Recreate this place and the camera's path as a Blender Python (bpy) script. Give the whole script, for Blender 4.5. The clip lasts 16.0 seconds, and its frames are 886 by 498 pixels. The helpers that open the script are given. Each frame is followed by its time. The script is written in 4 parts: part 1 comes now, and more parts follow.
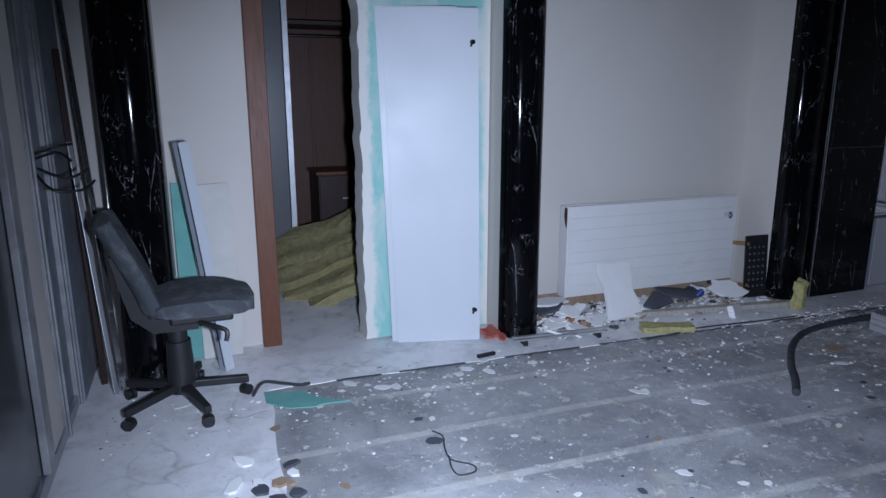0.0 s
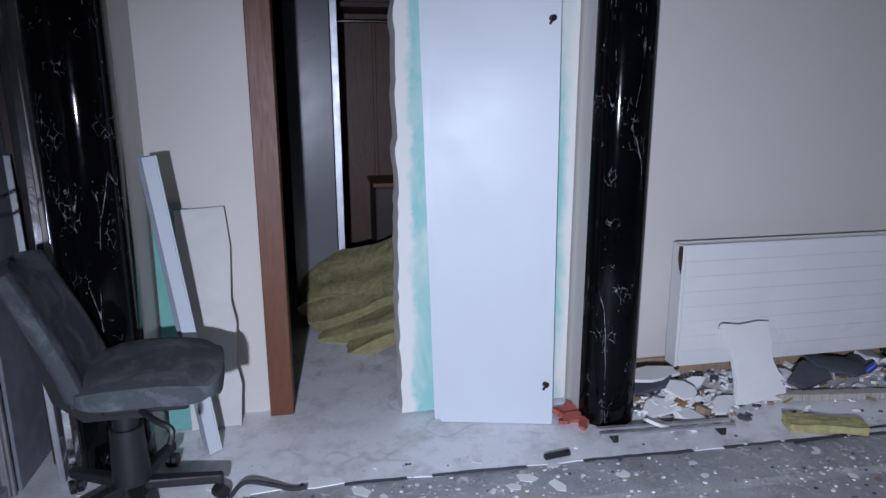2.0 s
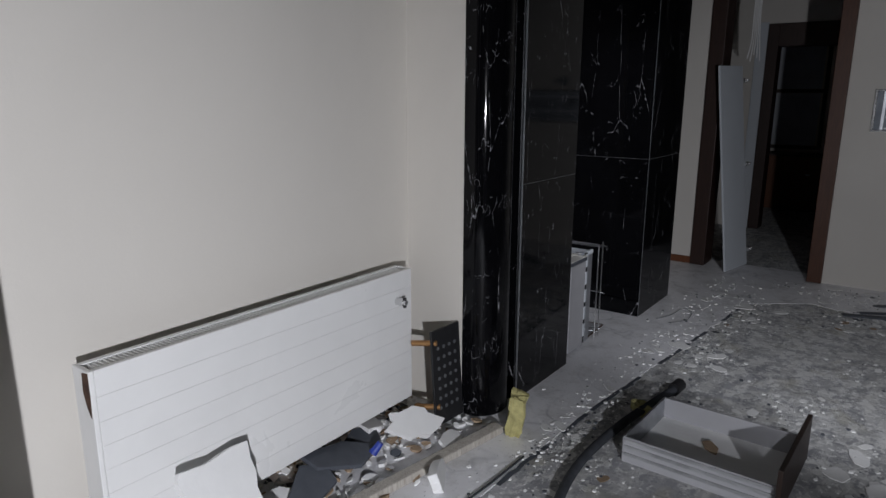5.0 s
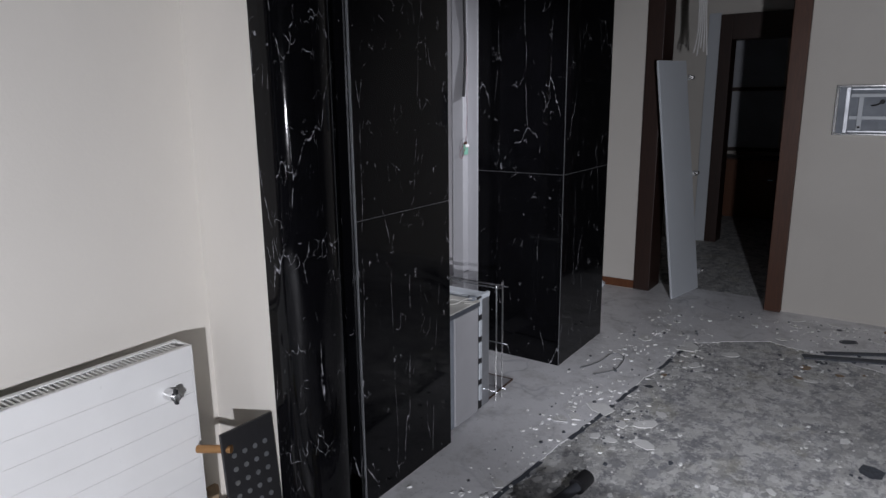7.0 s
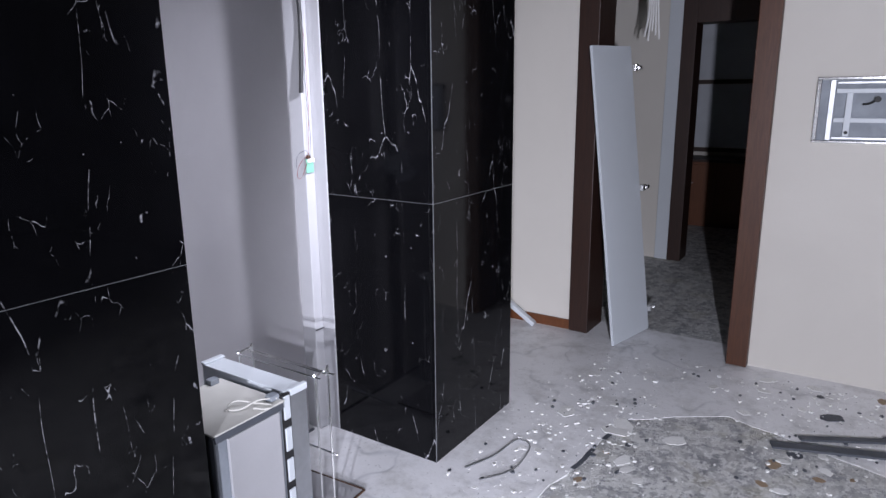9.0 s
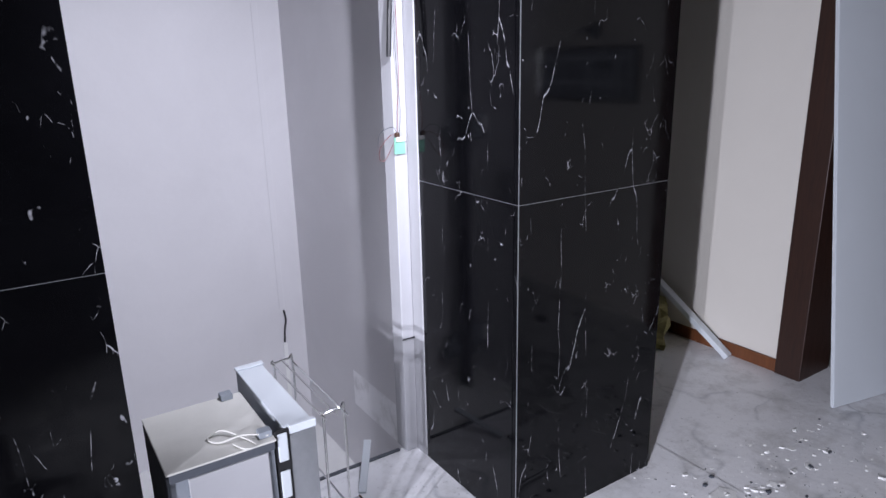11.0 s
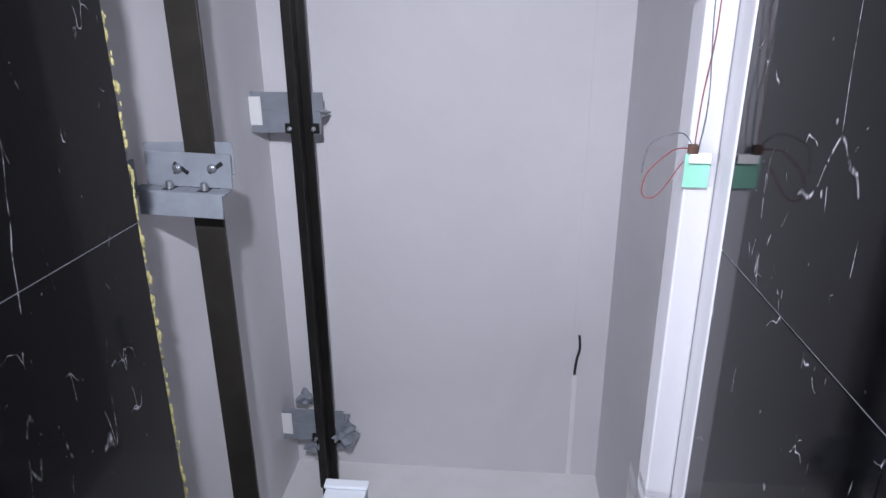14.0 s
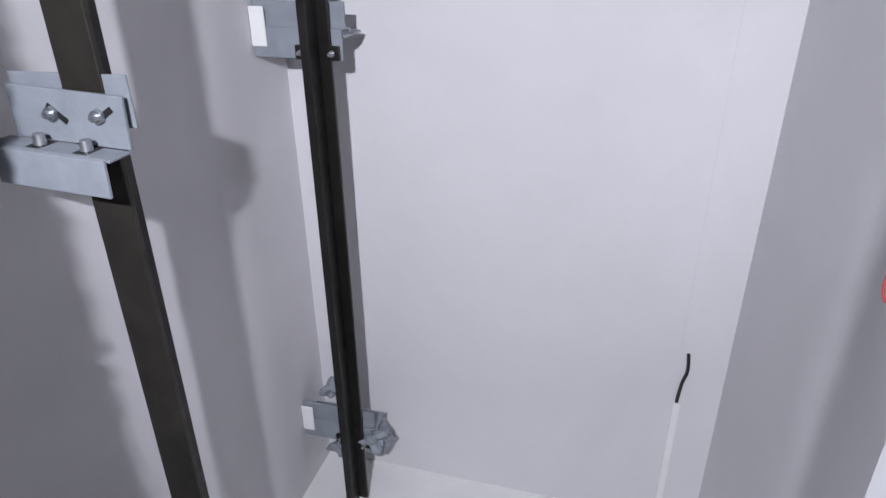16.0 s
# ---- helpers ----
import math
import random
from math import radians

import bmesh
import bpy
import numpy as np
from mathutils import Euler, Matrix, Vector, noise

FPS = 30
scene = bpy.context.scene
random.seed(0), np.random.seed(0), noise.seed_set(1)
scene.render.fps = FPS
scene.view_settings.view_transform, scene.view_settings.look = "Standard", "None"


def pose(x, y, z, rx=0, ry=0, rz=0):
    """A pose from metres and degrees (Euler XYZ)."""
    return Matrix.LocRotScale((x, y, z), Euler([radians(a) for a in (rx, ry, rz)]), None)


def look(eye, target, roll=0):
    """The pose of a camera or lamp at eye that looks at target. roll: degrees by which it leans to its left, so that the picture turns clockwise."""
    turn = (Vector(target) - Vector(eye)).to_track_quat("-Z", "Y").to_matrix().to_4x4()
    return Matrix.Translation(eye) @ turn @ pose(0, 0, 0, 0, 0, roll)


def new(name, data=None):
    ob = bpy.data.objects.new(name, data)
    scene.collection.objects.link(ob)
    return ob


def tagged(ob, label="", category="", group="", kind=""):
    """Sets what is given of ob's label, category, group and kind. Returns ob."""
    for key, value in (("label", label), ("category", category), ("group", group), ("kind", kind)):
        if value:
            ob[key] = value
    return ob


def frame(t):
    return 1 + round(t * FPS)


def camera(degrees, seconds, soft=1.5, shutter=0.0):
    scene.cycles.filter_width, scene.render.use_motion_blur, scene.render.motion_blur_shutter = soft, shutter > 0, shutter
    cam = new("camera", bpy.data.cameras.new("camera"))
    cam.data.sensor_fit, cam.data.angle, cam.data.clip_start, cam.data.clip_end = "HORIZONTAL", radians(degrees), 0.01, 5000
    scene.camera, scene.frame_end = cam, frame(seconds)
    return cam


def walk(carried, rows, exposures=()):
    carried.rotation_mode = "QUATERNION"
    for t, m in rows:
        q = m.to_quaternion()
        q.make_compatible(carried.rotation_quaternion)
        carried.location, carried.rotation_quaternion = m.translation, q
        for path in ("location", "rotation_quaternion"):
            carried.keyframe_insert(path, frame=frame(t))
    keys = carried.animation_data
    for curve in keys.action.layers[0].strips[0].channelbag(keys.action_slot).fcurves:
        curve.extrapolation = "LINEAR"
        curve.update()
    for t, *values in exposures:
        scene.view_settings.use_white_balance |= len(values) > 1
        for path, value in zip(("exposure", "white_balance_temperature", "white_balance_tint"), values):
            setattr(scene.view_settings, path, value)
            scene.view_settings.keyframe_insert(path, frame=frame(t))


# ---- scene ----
cam = camera(67.8, 16.0)
METRES, EYE, TILT, LEAN, TURN = 8.0, 1.5, 0.0, 0.0, -20.8
ROWS = [
    (0.0, 0.0, 0.0, 0.0, -0.03, -12.75, 0.13),
    (0.5, 0.0101, 0.038, -0.0033, 1.34, -13.21, 0.16),
    (1.0, 0.0213, 0.0727, -0.0004, 4.98, -13.23, 0.25),
    (1.5, 0.019, 0.1076, 0.0001, 7.64, -13.24, 0.18),
    (2.0, 0.0241, 0.1376, 0.0025, 9.36, -13.18, 0.18),
    (2.5, 0.0364, 0.1677, -0.0007, 6.14, -12.89, 0.02),
    (3.0, 0.0529, 0.1959, 0.0041, -2.2, -13.15, -0.28),
    (3.5, 0.0568, 0.2158, 0.0011, -8.74, -12.91, -0.12),
    (4.0, 0.0554, 0.2528, 0.0063, -16.93, -13.18, -0.37),
    (4.5, 0.066, 0.2727, 0.0068, -27.02, -13.16, -0.4),
    (5.0, 0.0936, 0.3009, 0.0089, -33.0, -13.14, -0.22),
    (7.5, 0.259, 0.3677, 0.009, -35.65, -12.84, 0.84),
    (8.0, 0.3001, 0.391, 0.0123, -36.93, -13.0, 0.73),
    (10.5, 0.4486, 0.4464, 0.0073, -22.4, -15.62, 0.9),
    (11.0, 0.4747, 0.4559, 0.0075, -12.71, -15.88, 1.21),
    (11.5, 0.4878, 0.4639, 0.0079, -3.45, -16.29, 0.74),
    (12.0, 0.4908, 0.4804, 0.0037, 2.68, -16.36, 0.35),
    (12.5, 0.504, 0.5278, 0.0032, 11.36, -16.83, 0.32),
    (13.0, 0.5169, 0.5557, 0.0055, 16.38, -18.76, 0.69),
    (13.5, 0.5313, 0.5824, 0.0072, 20.72, -19.57, 0.33),
    (14.0, 0.5331, 0.6003, 0.0056, 26.0, -20.2, 0.28),
    (14.5, 0.5252, 0.6233, 0.004, 29.84, -20.6, 0.1),
    (15.0, 0.5205, 0.6425, 0.0037, 33.66, -22.03, 0.26),
    (15.5, 0.5161, 0.666, -0.0017, 35.34, -23.42, 0.31),
    (16.0, 0.5099, 0.6929, -0.0082, 36.71, -26.49, 0.56),
]
EXPO = [(0.0, -0.15, 5450, 14), (1.5, 0.05, 5650, 17), (2.5, -0.05, 5900, 16), (3.5, -0.1, 6200, 14), (4.0, 0.1, 6300, 14), (5.0, 0.5, 6700, 12), (7.5, 1.6, 6700, 15), (8.0, 2.25, 6500, 17), (10.5, 2.5, 6350, 18), (11.5, 2.45, 6350, 18), (12.5, 2.3, 6300, 19), (14.0, 2.35, 6350, 17), (16.0, 2.7, 6550, 15)]
walk(cam, [(t, pose(0, 0, EYE, TILT, LEAN, TURN) @ pose(METRES * x, METRES * y, METRES * z, 90 + pitch, roll, yaw)) for t, x, y, z, yaw, pitch, roll in ROWS], EXPO)

# ---- light: the torches carried along, set down at three stations ----
world = bpy.data.worlds.new("world")
scene.world = world
world.use_nodes = True
world.node_tree.nodes["Background"].inputs[0].default_value = (0.75, 0.85, 1.0, 1)
world.node_tree.nodes["Background"].inputs[1].default_value = 0.008


def torch(name, eye, target, watts, cone, blend, colour=(0.865, 0.91, 1.0)):
    data = bpy.data.lights.new(name, "SPOT")
    data.energy, data.spot_size, data.spot_blend, data.shadow_soft_size, data.color = watts, radians(cone), blend, 0.035, colour
    ob = new(name, data)
    ob.matrix_world = look(eye, target)
    return ob


torch("torch_start", (0.2, 0.2, 1.4), (1.8, 3.5, 0.05), 500, 100, 1.0)
torch("torch_middle", (3.2, 1.5, 1.45), (7.4, 2.5, 0.55), 106, 74, 0.7)
torch("torch_shaft", (5.63, 2.85, 2.1), (5.42, 5.66, 0.65), 47, 86, 1.0)

# ---- materials ----


class Mat:
    """A node material with short calls for its nodes."""

    def __init__(self, name, rough=0.6, metal=0.0, coords="Object"):
        self.m = bpy.data.materials.new(name)
        self.m.use_nodes = True
        self.t = self.m.node_tree
        self.b = self.t.nodes["Principled BSDF"]
        self.b.inputs["Roughness"].default_value = rough
        self.b.inputs["Metallic"].default_value = metal
        if coords == "World":
            self.co = self.t.nodes.new("ShaderNodeNewGeometry").outputs["Position"]
        else:
            self.co = self.t.nodes.new("ShaderNodeTexCoord").outputs["Object"]

    def put(self, a, socket):
        if hasattr(a, "is_linked"):
            self.t.links.new(a, socket)
        else:
            socket.default_value = a

    def mapped(self, scale=(1, 1, 1), rot=(0, 0, 0), loc=(0, 0, 0)):
        n = self.t.nodes.new("ShaderNodeMapping")
        self.t.links.new(self.co, n.inputs[0])
        n.inputs["Scale"].default_value, n.inputs["Rotation"].default_value, n.inputs["Location"].default_value = scale, rot, loc
        return n.outputs[0]

    def noise(self, scale, detail=4, rough=0.55, dist=0.0, co=None):
        n = self.t.nodes.new("ShaderNodeTexNoise")
        self.t.links.new(co or self.co, n.inputs["Vector"])
        n.inputs["Scale"].default_value, n.inputs["Detail"].default_value = scale, detail
        n.inputs["Roughness"].default_value, n.inputs["Distortion"].default_value = rough, dist
        return n.outputs["Fac"]

    def cells(self, scale, feature="DISTANCE_TO_EDGE", co=None, out="Distance"):
        n = self.t.nodes.new("ShaderNodeTexVoronoi")
        n.feature = feature
        self.t.links.new(co or self.co, n.inputs["Vector"])
        n.inputs["Scale"].default_value = scale
        return n.outputs[out]

    def wave(self, scale, dist, co=None, axis="X"):
        n = self.t.nodes.new("ShaderNodeTexWave")
        n.bands_direction = axis
        self.t.links.new(co or self.co, n.inputs["Vector"])
        n.inputs["Scale"].default_value, n.inputs["Distortion"].default_value = scale, dist
        n.inputs["Detail"].default_value = 3
        return n.outputs["Fac"]

    def ramp(self, fac, lo, hi, a=0.0, b=1.0):
        n = self.t.nodes.new("ShaderNodeMapRange")
        self.put(fac, n.inputs[0])
        for i, v in enumerate((lo, hi, a, b)):
            n.inputs[i + 1].default_value = v
        return n.outputs[0]

    def mul(self, a, b, op="MULTIPLY"):
        n = self.t.nodes.new("ShaderNodeMath")
        n.operation = op
        self.put(a, n.inputs[0]), self.put(b, n.inputs[1])
        return n.outputs[0]

    def mix(self, fac, a, b):
        n = self.t.nodes.new("ShaderNodeMix")
        n.data_type = "RGBA"
        self.put(fac, n.inputs[0])
        self.put((*a, 1) if isinstance(a, tuple) else a, n.inputs[6])
        self.put((*b, 1) if isinstance(b, tuple) else b, n.inputs[7])
        return n.outputs[2]

    def warp(self, amount, scale, co=None):
        n = self.t.nodes.new("ShaderNodeTexNoise")
        self.t.links.new(co or self.co, n.inputs["Vector"])
        n.inputs["Scale"].default_value = scale
        s = self.t.nodes.new("ShaderNodeVectorMath")
        s.operation = "MULTIPLY_ADD"
        self.t.links.new(n.outputs["Color"], s.inputs[0])
        s.inputs[1].default_value = (amount,) * 3
        self.t.links.new(co or self.co, s.inputs[2])
        return s.outputs[0]

    def random(self):
        return self.t.nodes.new("ShaderNodeObjectInfo").outputs["Random"]

    def island(self):
        return self.t.nodes.new("ShaderNodeNewGeometry").outputs["Random Per Island"]

    def done(self, colour, bump=None, strength=0.3, depth=0.01, rough=None):
        self.put((*colour, 1) if isinstance(colour, tuple) else colour, self.b.inputs["Base Color"])
        if rough is not None:
            self.put(rough, self.b.inputs["Roughness"])
        if bump is not None:
            n = self.t.nodes.new("ShaderNodeBump")
            n.inputs["Strength"].default_value, n.inputs["Distance"].default_value = strength, depth
            self.t.links.new(bump, n.inputs["Height"])
            self.t.links.new(n.outputs[0], self.b.inputs["Normal"])
        return self.m


def painted(name, colour, dark=0.85, rough=0.6, metal=0.0, coarse=2.0, fine=60.0, bump=0.12, coords="Object"):
    """Paint or any plain surface, with soft stains and fine grain."""
    m = Mat(name, rough, metal, coords)
    stain = m.ramp(m.noise(coarse, 6, 0.6, 0.4), 0.35, 0.7)
    shade = tuple(c * dark for c in colour)
    base = m.mix(stain, shade, colour)
    grain = m.noise(fine, 3)
    base = m.mix(m.ramp(grain, 0.3, 0.8, 0.0, 0.18), base, shade)
    return m.done(base, grain, bump, 0.004, m.ramp(stain, 0, 1, min(1, rough * 1.2), rough * 0.85))


def black_marble(name, low, high, scale):
    """Polished black stone; low and high set how much of it the fine veins cover."""
    m = Mat(name, 0.07, 0.0, "World")
    long = m.mapped((1.0, 1.0, 0.17), (0.1, 0.14, 0.3), (0.37, 0.21, 0.4))
    vein = m.ramp(m.cells(5.0, co=m.warp(0.05, 13.0, long)), 0.0, 0.005, 1.0, 0.0)
    gate = m.ramp(m.noise(8.0, 5, 0.65, 0.0, m.mapped((1, 1, 0.6), loc=(5, 1, 2))), 0.515, 0.58)
    broken = m.ramp(m.noise(55.0, 3, 0.6, co=m.mapped(loc=(2, 4, 6))), 0.38, 0.5)
    fine_w = m.warp(0.07, 16.0, m.mapped((1.0, 1.0, 0.5), (0.3, 0.1, 0.8)))
    fine = m.ramp(m.cells(scale, co=fine_w), 0.0, 0.016, 1.0, 0.0)
    gate2 = m.ramp(m.noise(10, 4, 0.6, co=m.mapped(loc=(3, 7, 1))), low, high)
    spot = m.ramp(m.noise(38, 2, 0.5, co=m.mapped((1, 1, 0.6), loc=(1, 2, 9))), 0.75, 0.79)
    dot = m.ramp(m.noise(110, 2, 0.5, co=m.mapped((1, 1, 0.45), loc=(4, 2, 3))), 0.765, 0.8)
    lines = m.mul(m.mul(m.mul(vein, gate), m.mul(fine, gate2), "MAXIMUM"), broken)
    total = m.mul(m.mul(lines, m.mul(spot, 0.6), "MAXIMUM"), m.mul(dot, 0.4), "MAXIMUM")
    base = m.mix(m.noise(6, 5, 0.6), (0.0012, 0.0012, 0.0016), (0.004, 0.004, 0.005))
    base = m.mix(total, base, (0.42, 0.42, 0.45))
    dust = m.ramp(m.noise(9, 6, 0.7), 0.3, 0.8, 0.04, 0.13)
    m.b.inputs["Specular IOR Level"].default_value = 0.2
    return m.done(base, rough=dust)


def wood(name, dark, light, rough=0.45, axis="X"):
    m = Mat(name, rough)
    grain = m.noise(7, 9, 0.65, 1.6, m.mapped((9, 9, 0.7)))
    base = m.mix(m.ramp(grain, 0.3, 0.7), dark, light)
    return m.done(base, grain, 0.15, 0.003, m.ramp(grain, 0.3, 0.7, rough * 1.2, rough))


def white_marble():
    m = Mat("white_marble", 0.35, 0.0, "World")
    vein = m.ramp(m.cells(3.0, co=m.warp(0.6, 2.5)), 0.0, 0.05, 1.0, 0.0)
    base = m.mix(m.mul(vein, m.ramp(m.noise(2.5), 0.45, 0.65)), (0.87, 0.87, 0.89), (0.58, 0.59, 0.62))
    dirt = m.ramp(m.noise(5, 8, 0.7), 0.48, 0.7)
    base = m.mix(m.mul(dirt, 0.55), base, (0.42, 0.41, 0.39))
    grit = m.ramp(m.noise(55, 4, 0.7), 0.62, 0.72)
    base = m.mix(m.mul(grit, 0.6), base, (0.2, 0.2, 0.2))
    return m.done(base, m.noise(40, 5), 0.25, 0.004, m.ramp(dirt, 0, 1, 0.35, 0.75))


def screed():
    m = Mat("screed", 0.7, 0.0, "World")
    patch = m.ramp(m.noise(1.6, 8, 0.65, 0.6), 0.38, 0.66)
    base = m.mix(patch, (0.26, 0.265, 0.28), (0.5, 0.505, 0.52))
    # ridges of old adhesive, at a slant
    lines = m.ramp(m.wave(0.7, 0.6, m.mapped((1, 1, 1), (0, 0, 0.03), (0, -0.18, 0)), "Y"), 0.955, 0.985)
    base = m.mix(m.mul(lines, m.ramp(m.noise(3.5), 0.36, 0.6, 0.12, 0.6)), base, (0.72, 0.71, 0.67))
    # plaster trodden flat
    far = m.ramp(m.t.nodes.new("ShaderNodeSeparateXYZ").outputs[0], 0, 1)
    sep = far.node.inputs[0].links[0].from_node
    m.t.links.new(m.co, sep.inputs[0])
    east = m.ramp(sep.outputs[0], 3.0, 5.0, 0.0, 0.1)
    crumb = m.ramp(m.mul(m.noise(9, 9, 0.75), east, "ADD"), 0.57, 0.62)
    base = m.mix(m.mul(crumb, 0.8), base, (0.78, 0.78, 0.76))
    # old coats flaking off in patches, each of its own tone
    flake = m.cells(15.0, "F1", m.warp(0.13, 22.0, m.mapped((1, 1.5, 1), (0, 0, 0.7))), "Color")
    tone = m.t.nodes.new("ShaderNodeSeparateColor")
    m.t.links.new(flake, tone.inputs[0])
    coat = m.mix(m.ramp(tone.outputs[0], 0.15, 0.85), (0.24, 0.245, 0.26), (0.6, 0.6, 0.58))
    shown = m.mul(m.ramp(sep.outputs[0], 2.8, 4.4), m.ramp(m.mul(tone.outputs[1], m.mul(m.noise(2.2, 4), 0.8), "ADD"), 0.72, 0.78))
    base = m.mix(m.mul(shown, 0.6), base, coat)
    olive = m.ramp(m.noise(3.3, 6, 0.6, 0.4, m.mapped(loc=(9, 4, 0))), 0.56, 0.66)
    base = m.mix(m.mul(olive, 0.4), base, (0.42, 0.4, 0.3))
    chip = m.ramp(m.mul(m.noise(24, 7, 0.72, 0.3), m.mul(m.mul(m.noise(1.3, 3), 0.16), m.ramp(sep.outputs[0], 2.6, 4.6, -0.045, 0.015), "ADD"), "ADD"), 0.64, 0.67)
    base = m.mix(m.mul(chip, 0.75), base, (0.76, 0.76, 0.75))
    grit = m.ramp(m.noise(70, 4, 0.7), 0.62, 0.7)
    base = m.mix(m.mul(grit, 0.5), base, (0.55, 0.55, 0.55))
    pit = m.ramp(m.noise(30, 5, 0.7), 0.3, 0.4, 1.0, 0.0)
    base = m.mix(m.mul(pit, 0.7), base, (0.06, 0.06, 0.065))
    return m.done(base, m.mul(m.mul(m.noise(14, 9, 0.7), m.mul(crumb, 0.3), "ADD"), m.mul(shown, m.mul(tone.outputs[0], 0.4)), "ADD"), 0.6, 0.012, m.ramp(patch, 0, 1, 0.5, 0.8))


def green_board():
    """Moisture-proof plasterboard, its green face smeared with white filler."""
    m = Mat("green_board", 0.8)
    sep = m.t.nodes.new("ShaderNodeSeparateXYZ")
    m.t.links.new(m.co, sep.inputs[0])
    wob = m.mul(m.noise(3.0, 7, 0.65), 0.22)
    edge = m.ramp(m.mul(m.mul(sep.outputs[0], 0.0, "SUBTRACT"), wob, "ADD"), 0.16, 0.185)
    fill = m.ramp(m.noise(2.6, 6, 0.6, 0.5, m.mapped((1, 1, 0.6))), 0.46, 0.64)
    left = m.ramp(m.mul(sep.outputs[0], wob, "ADD"), 0.38, 0.42, 1.0, 0.0)
    right = m.ramp(m.mul(sep.outputs[0], m.mul(wob, 0.6), "ADD"), 0.84, 0.88, 1.0, 0.0)
    green = m.mul(m.mul(edge, right), m.ramp(fill, 0, 1, 1.0, 0.15))
    base = m.mix(green, (0.72, 0.72, 0.68), (0.3, 0.58, 0.54))
    return m.done(base, m.noise(30, 5), 0.2, 0.004)


def wool():
    m = Mat("mineral_wool", 0.95)
    fibre = m.noise(18, 8, 0.75, 0.8, m.mapped((1, 1, 4)))
    base = m.mix(m.ramp(fibre, 0.3, 0.7), (0.2, 0.17, 0.06), (0.52, 0.47, 0.25))
    return m.done(base, fibre, 0.8, 0.02)


MARBLE = black_marble("black_marble", 0.6, 0.65, 21.0)
VEINED = black_marble("veined_black_marble", 0.55, 0.61, 32.0)
WALL = painted("wall_paint", (0.66, 0.63, 0.58), 0.93, 0.75, coarse=0.8, fine=90, coords="World")
SHAFT = painted("shaft_plaster", (0.74, 0.73, 0.75), 0.9, 0.8, coarse=1.1, fine=45, coords="World")
WHITE = painted("white_paint", (0.62, 0.66, 0.7), 0.94, 0.42, coarse=1.5, bump=0.04)
ENAMEL = painted("radiator_enamel", (0.8, 0.8, 0.79), 0.93, 0.3, coarse=3, bump=0.03)
BOARDFACE = painted("board_paper", (0.66, 0.65, 0.61), 0.85, 0.85, coarse=4)
GYPSUM = painted("gypsum", (0.87, 0.87, 0.86), 0.93, 0.9, coarse=6, bump=0.15)
STRIP = white_marble()
FLOOR = screed()
GREEN = green_board()
TEAL = painted("green_board_face", (0.2, 0.46, 0.42), 0.8, 0.85, coarse=5)
WOOL = wool()
BROWN = wood("red_brown_wood", (0.1, 0.032, 0.011), (0.165, 0.056, 0.019))
DARKWOOD = wood("dark_wood", (0.018, 0.007, 0.0045), (0.038, 0.015, 0.009), 0.45)
MIDWOOD = wood("worn_brown_wood", (0.05, 0.016, 0.006), (0.09, 0.03, 0.011))
DUSTWOOD = wood("dusty_wood", (0.3, 0.27, 0.23), (0.55, 0.52, 0.47), 0.85)
RAWWOOD = wood("raw_wood", (0.24, 0.16, 0.1), (0.42, 0.32, 0.22), 0.8)
STEEL = painted("galvanised_steel", (0.55, 0.57, 0.6), 0.75, 0.38, 0.9, coarse=8)
BLACKWOOD = wood("black_brown_wood", (0.014, 0.008, 0.006), (0.03, 0.016, 0.011), 0.5)
ALU = painted("worn_aluminium", (0.5, 0.51, 0.52), 0.55, 0.42, 0.35, coarse=6, fine=30)
CHROME = painted("chrome", (0.8, 0.8, 0.8), 0.9, 0.15, 1.0, coarse=8)
GREYPAINT = painted("grey_primer", (0.3, 0.33, 0.37), 0.75, 0.6, coarse=9)
OILY = painted("oily_rail", (0.035, 0.033, 0.03), 0.5, 0.35, 0.5, coarse=7)
RAILB = painted("brown_rail", (0.042, 0.038, 0.031), 0.55, 0.48, 0.3, coarse=8)
PLASTIC = painted("black_plastic", (0.018, 0.018, 0.02), 0.7, 0.5, coarse=10)
RUBBER = painted("dusty_rubber", (0.05, 0.055, 0.065), 0.6, 0.7, coarse=10)


def dusty_fabric():
    m = Mat("dusty_fabric", 0.95)
    weave = m.noise(240, 2)
    dust = m.ramp(m.noise(7, 8, 0.7, 0.8), 0.46, 0.72)
    base = m.mix(weave, (0.04, 0.046, 0.052), (0.08, 0.09, 0.1))
    return m.done(m.mix(m.mul(dust, 0.45), base, (0.3, 0.31, 0.32)), weave, 0.5, 0.004)


FABRIC = dusty_fabric()
SLATE = painted("slate_grey", (0.09, 0.1, 0.12), 0.7, 0.6, coarse=6)
COPPER = painted("copper", (0.55, 0.3, 0.13), 0.7, 0.4, 0.8, coarse=8)
RUST = painted("rust", (0.1, 0.05, 0.03), 0.5, 0.85, coarse=20)
REDCORE = painted("red_rubble", (0.5, 0.13, 0.1), 0.7, 0.9, coarse=15, bump=0.6)
BOARD = painted("circuit_green", (0.22, 0.5, 0.38), 0.8, 0.4, coarse=20)
REDWIRE = painted("red_insulation", (0.2, 0.03, 0.025), 0.8, 0.5)
BLUE = painted("blue_plastic", (0.02, 0.05, 0.35), 0.8, 0.4)
DARKGLASS = painted("dusty_dark_glass", (0.1, 0.11, 0.12), 0.4, 0.2, coarse=5, bump=0.02)
FOAM = painted("yellow_foam", (0.55, 0.5, 0.22), 0.6, 0.95, coarse=25, bump=0.7)
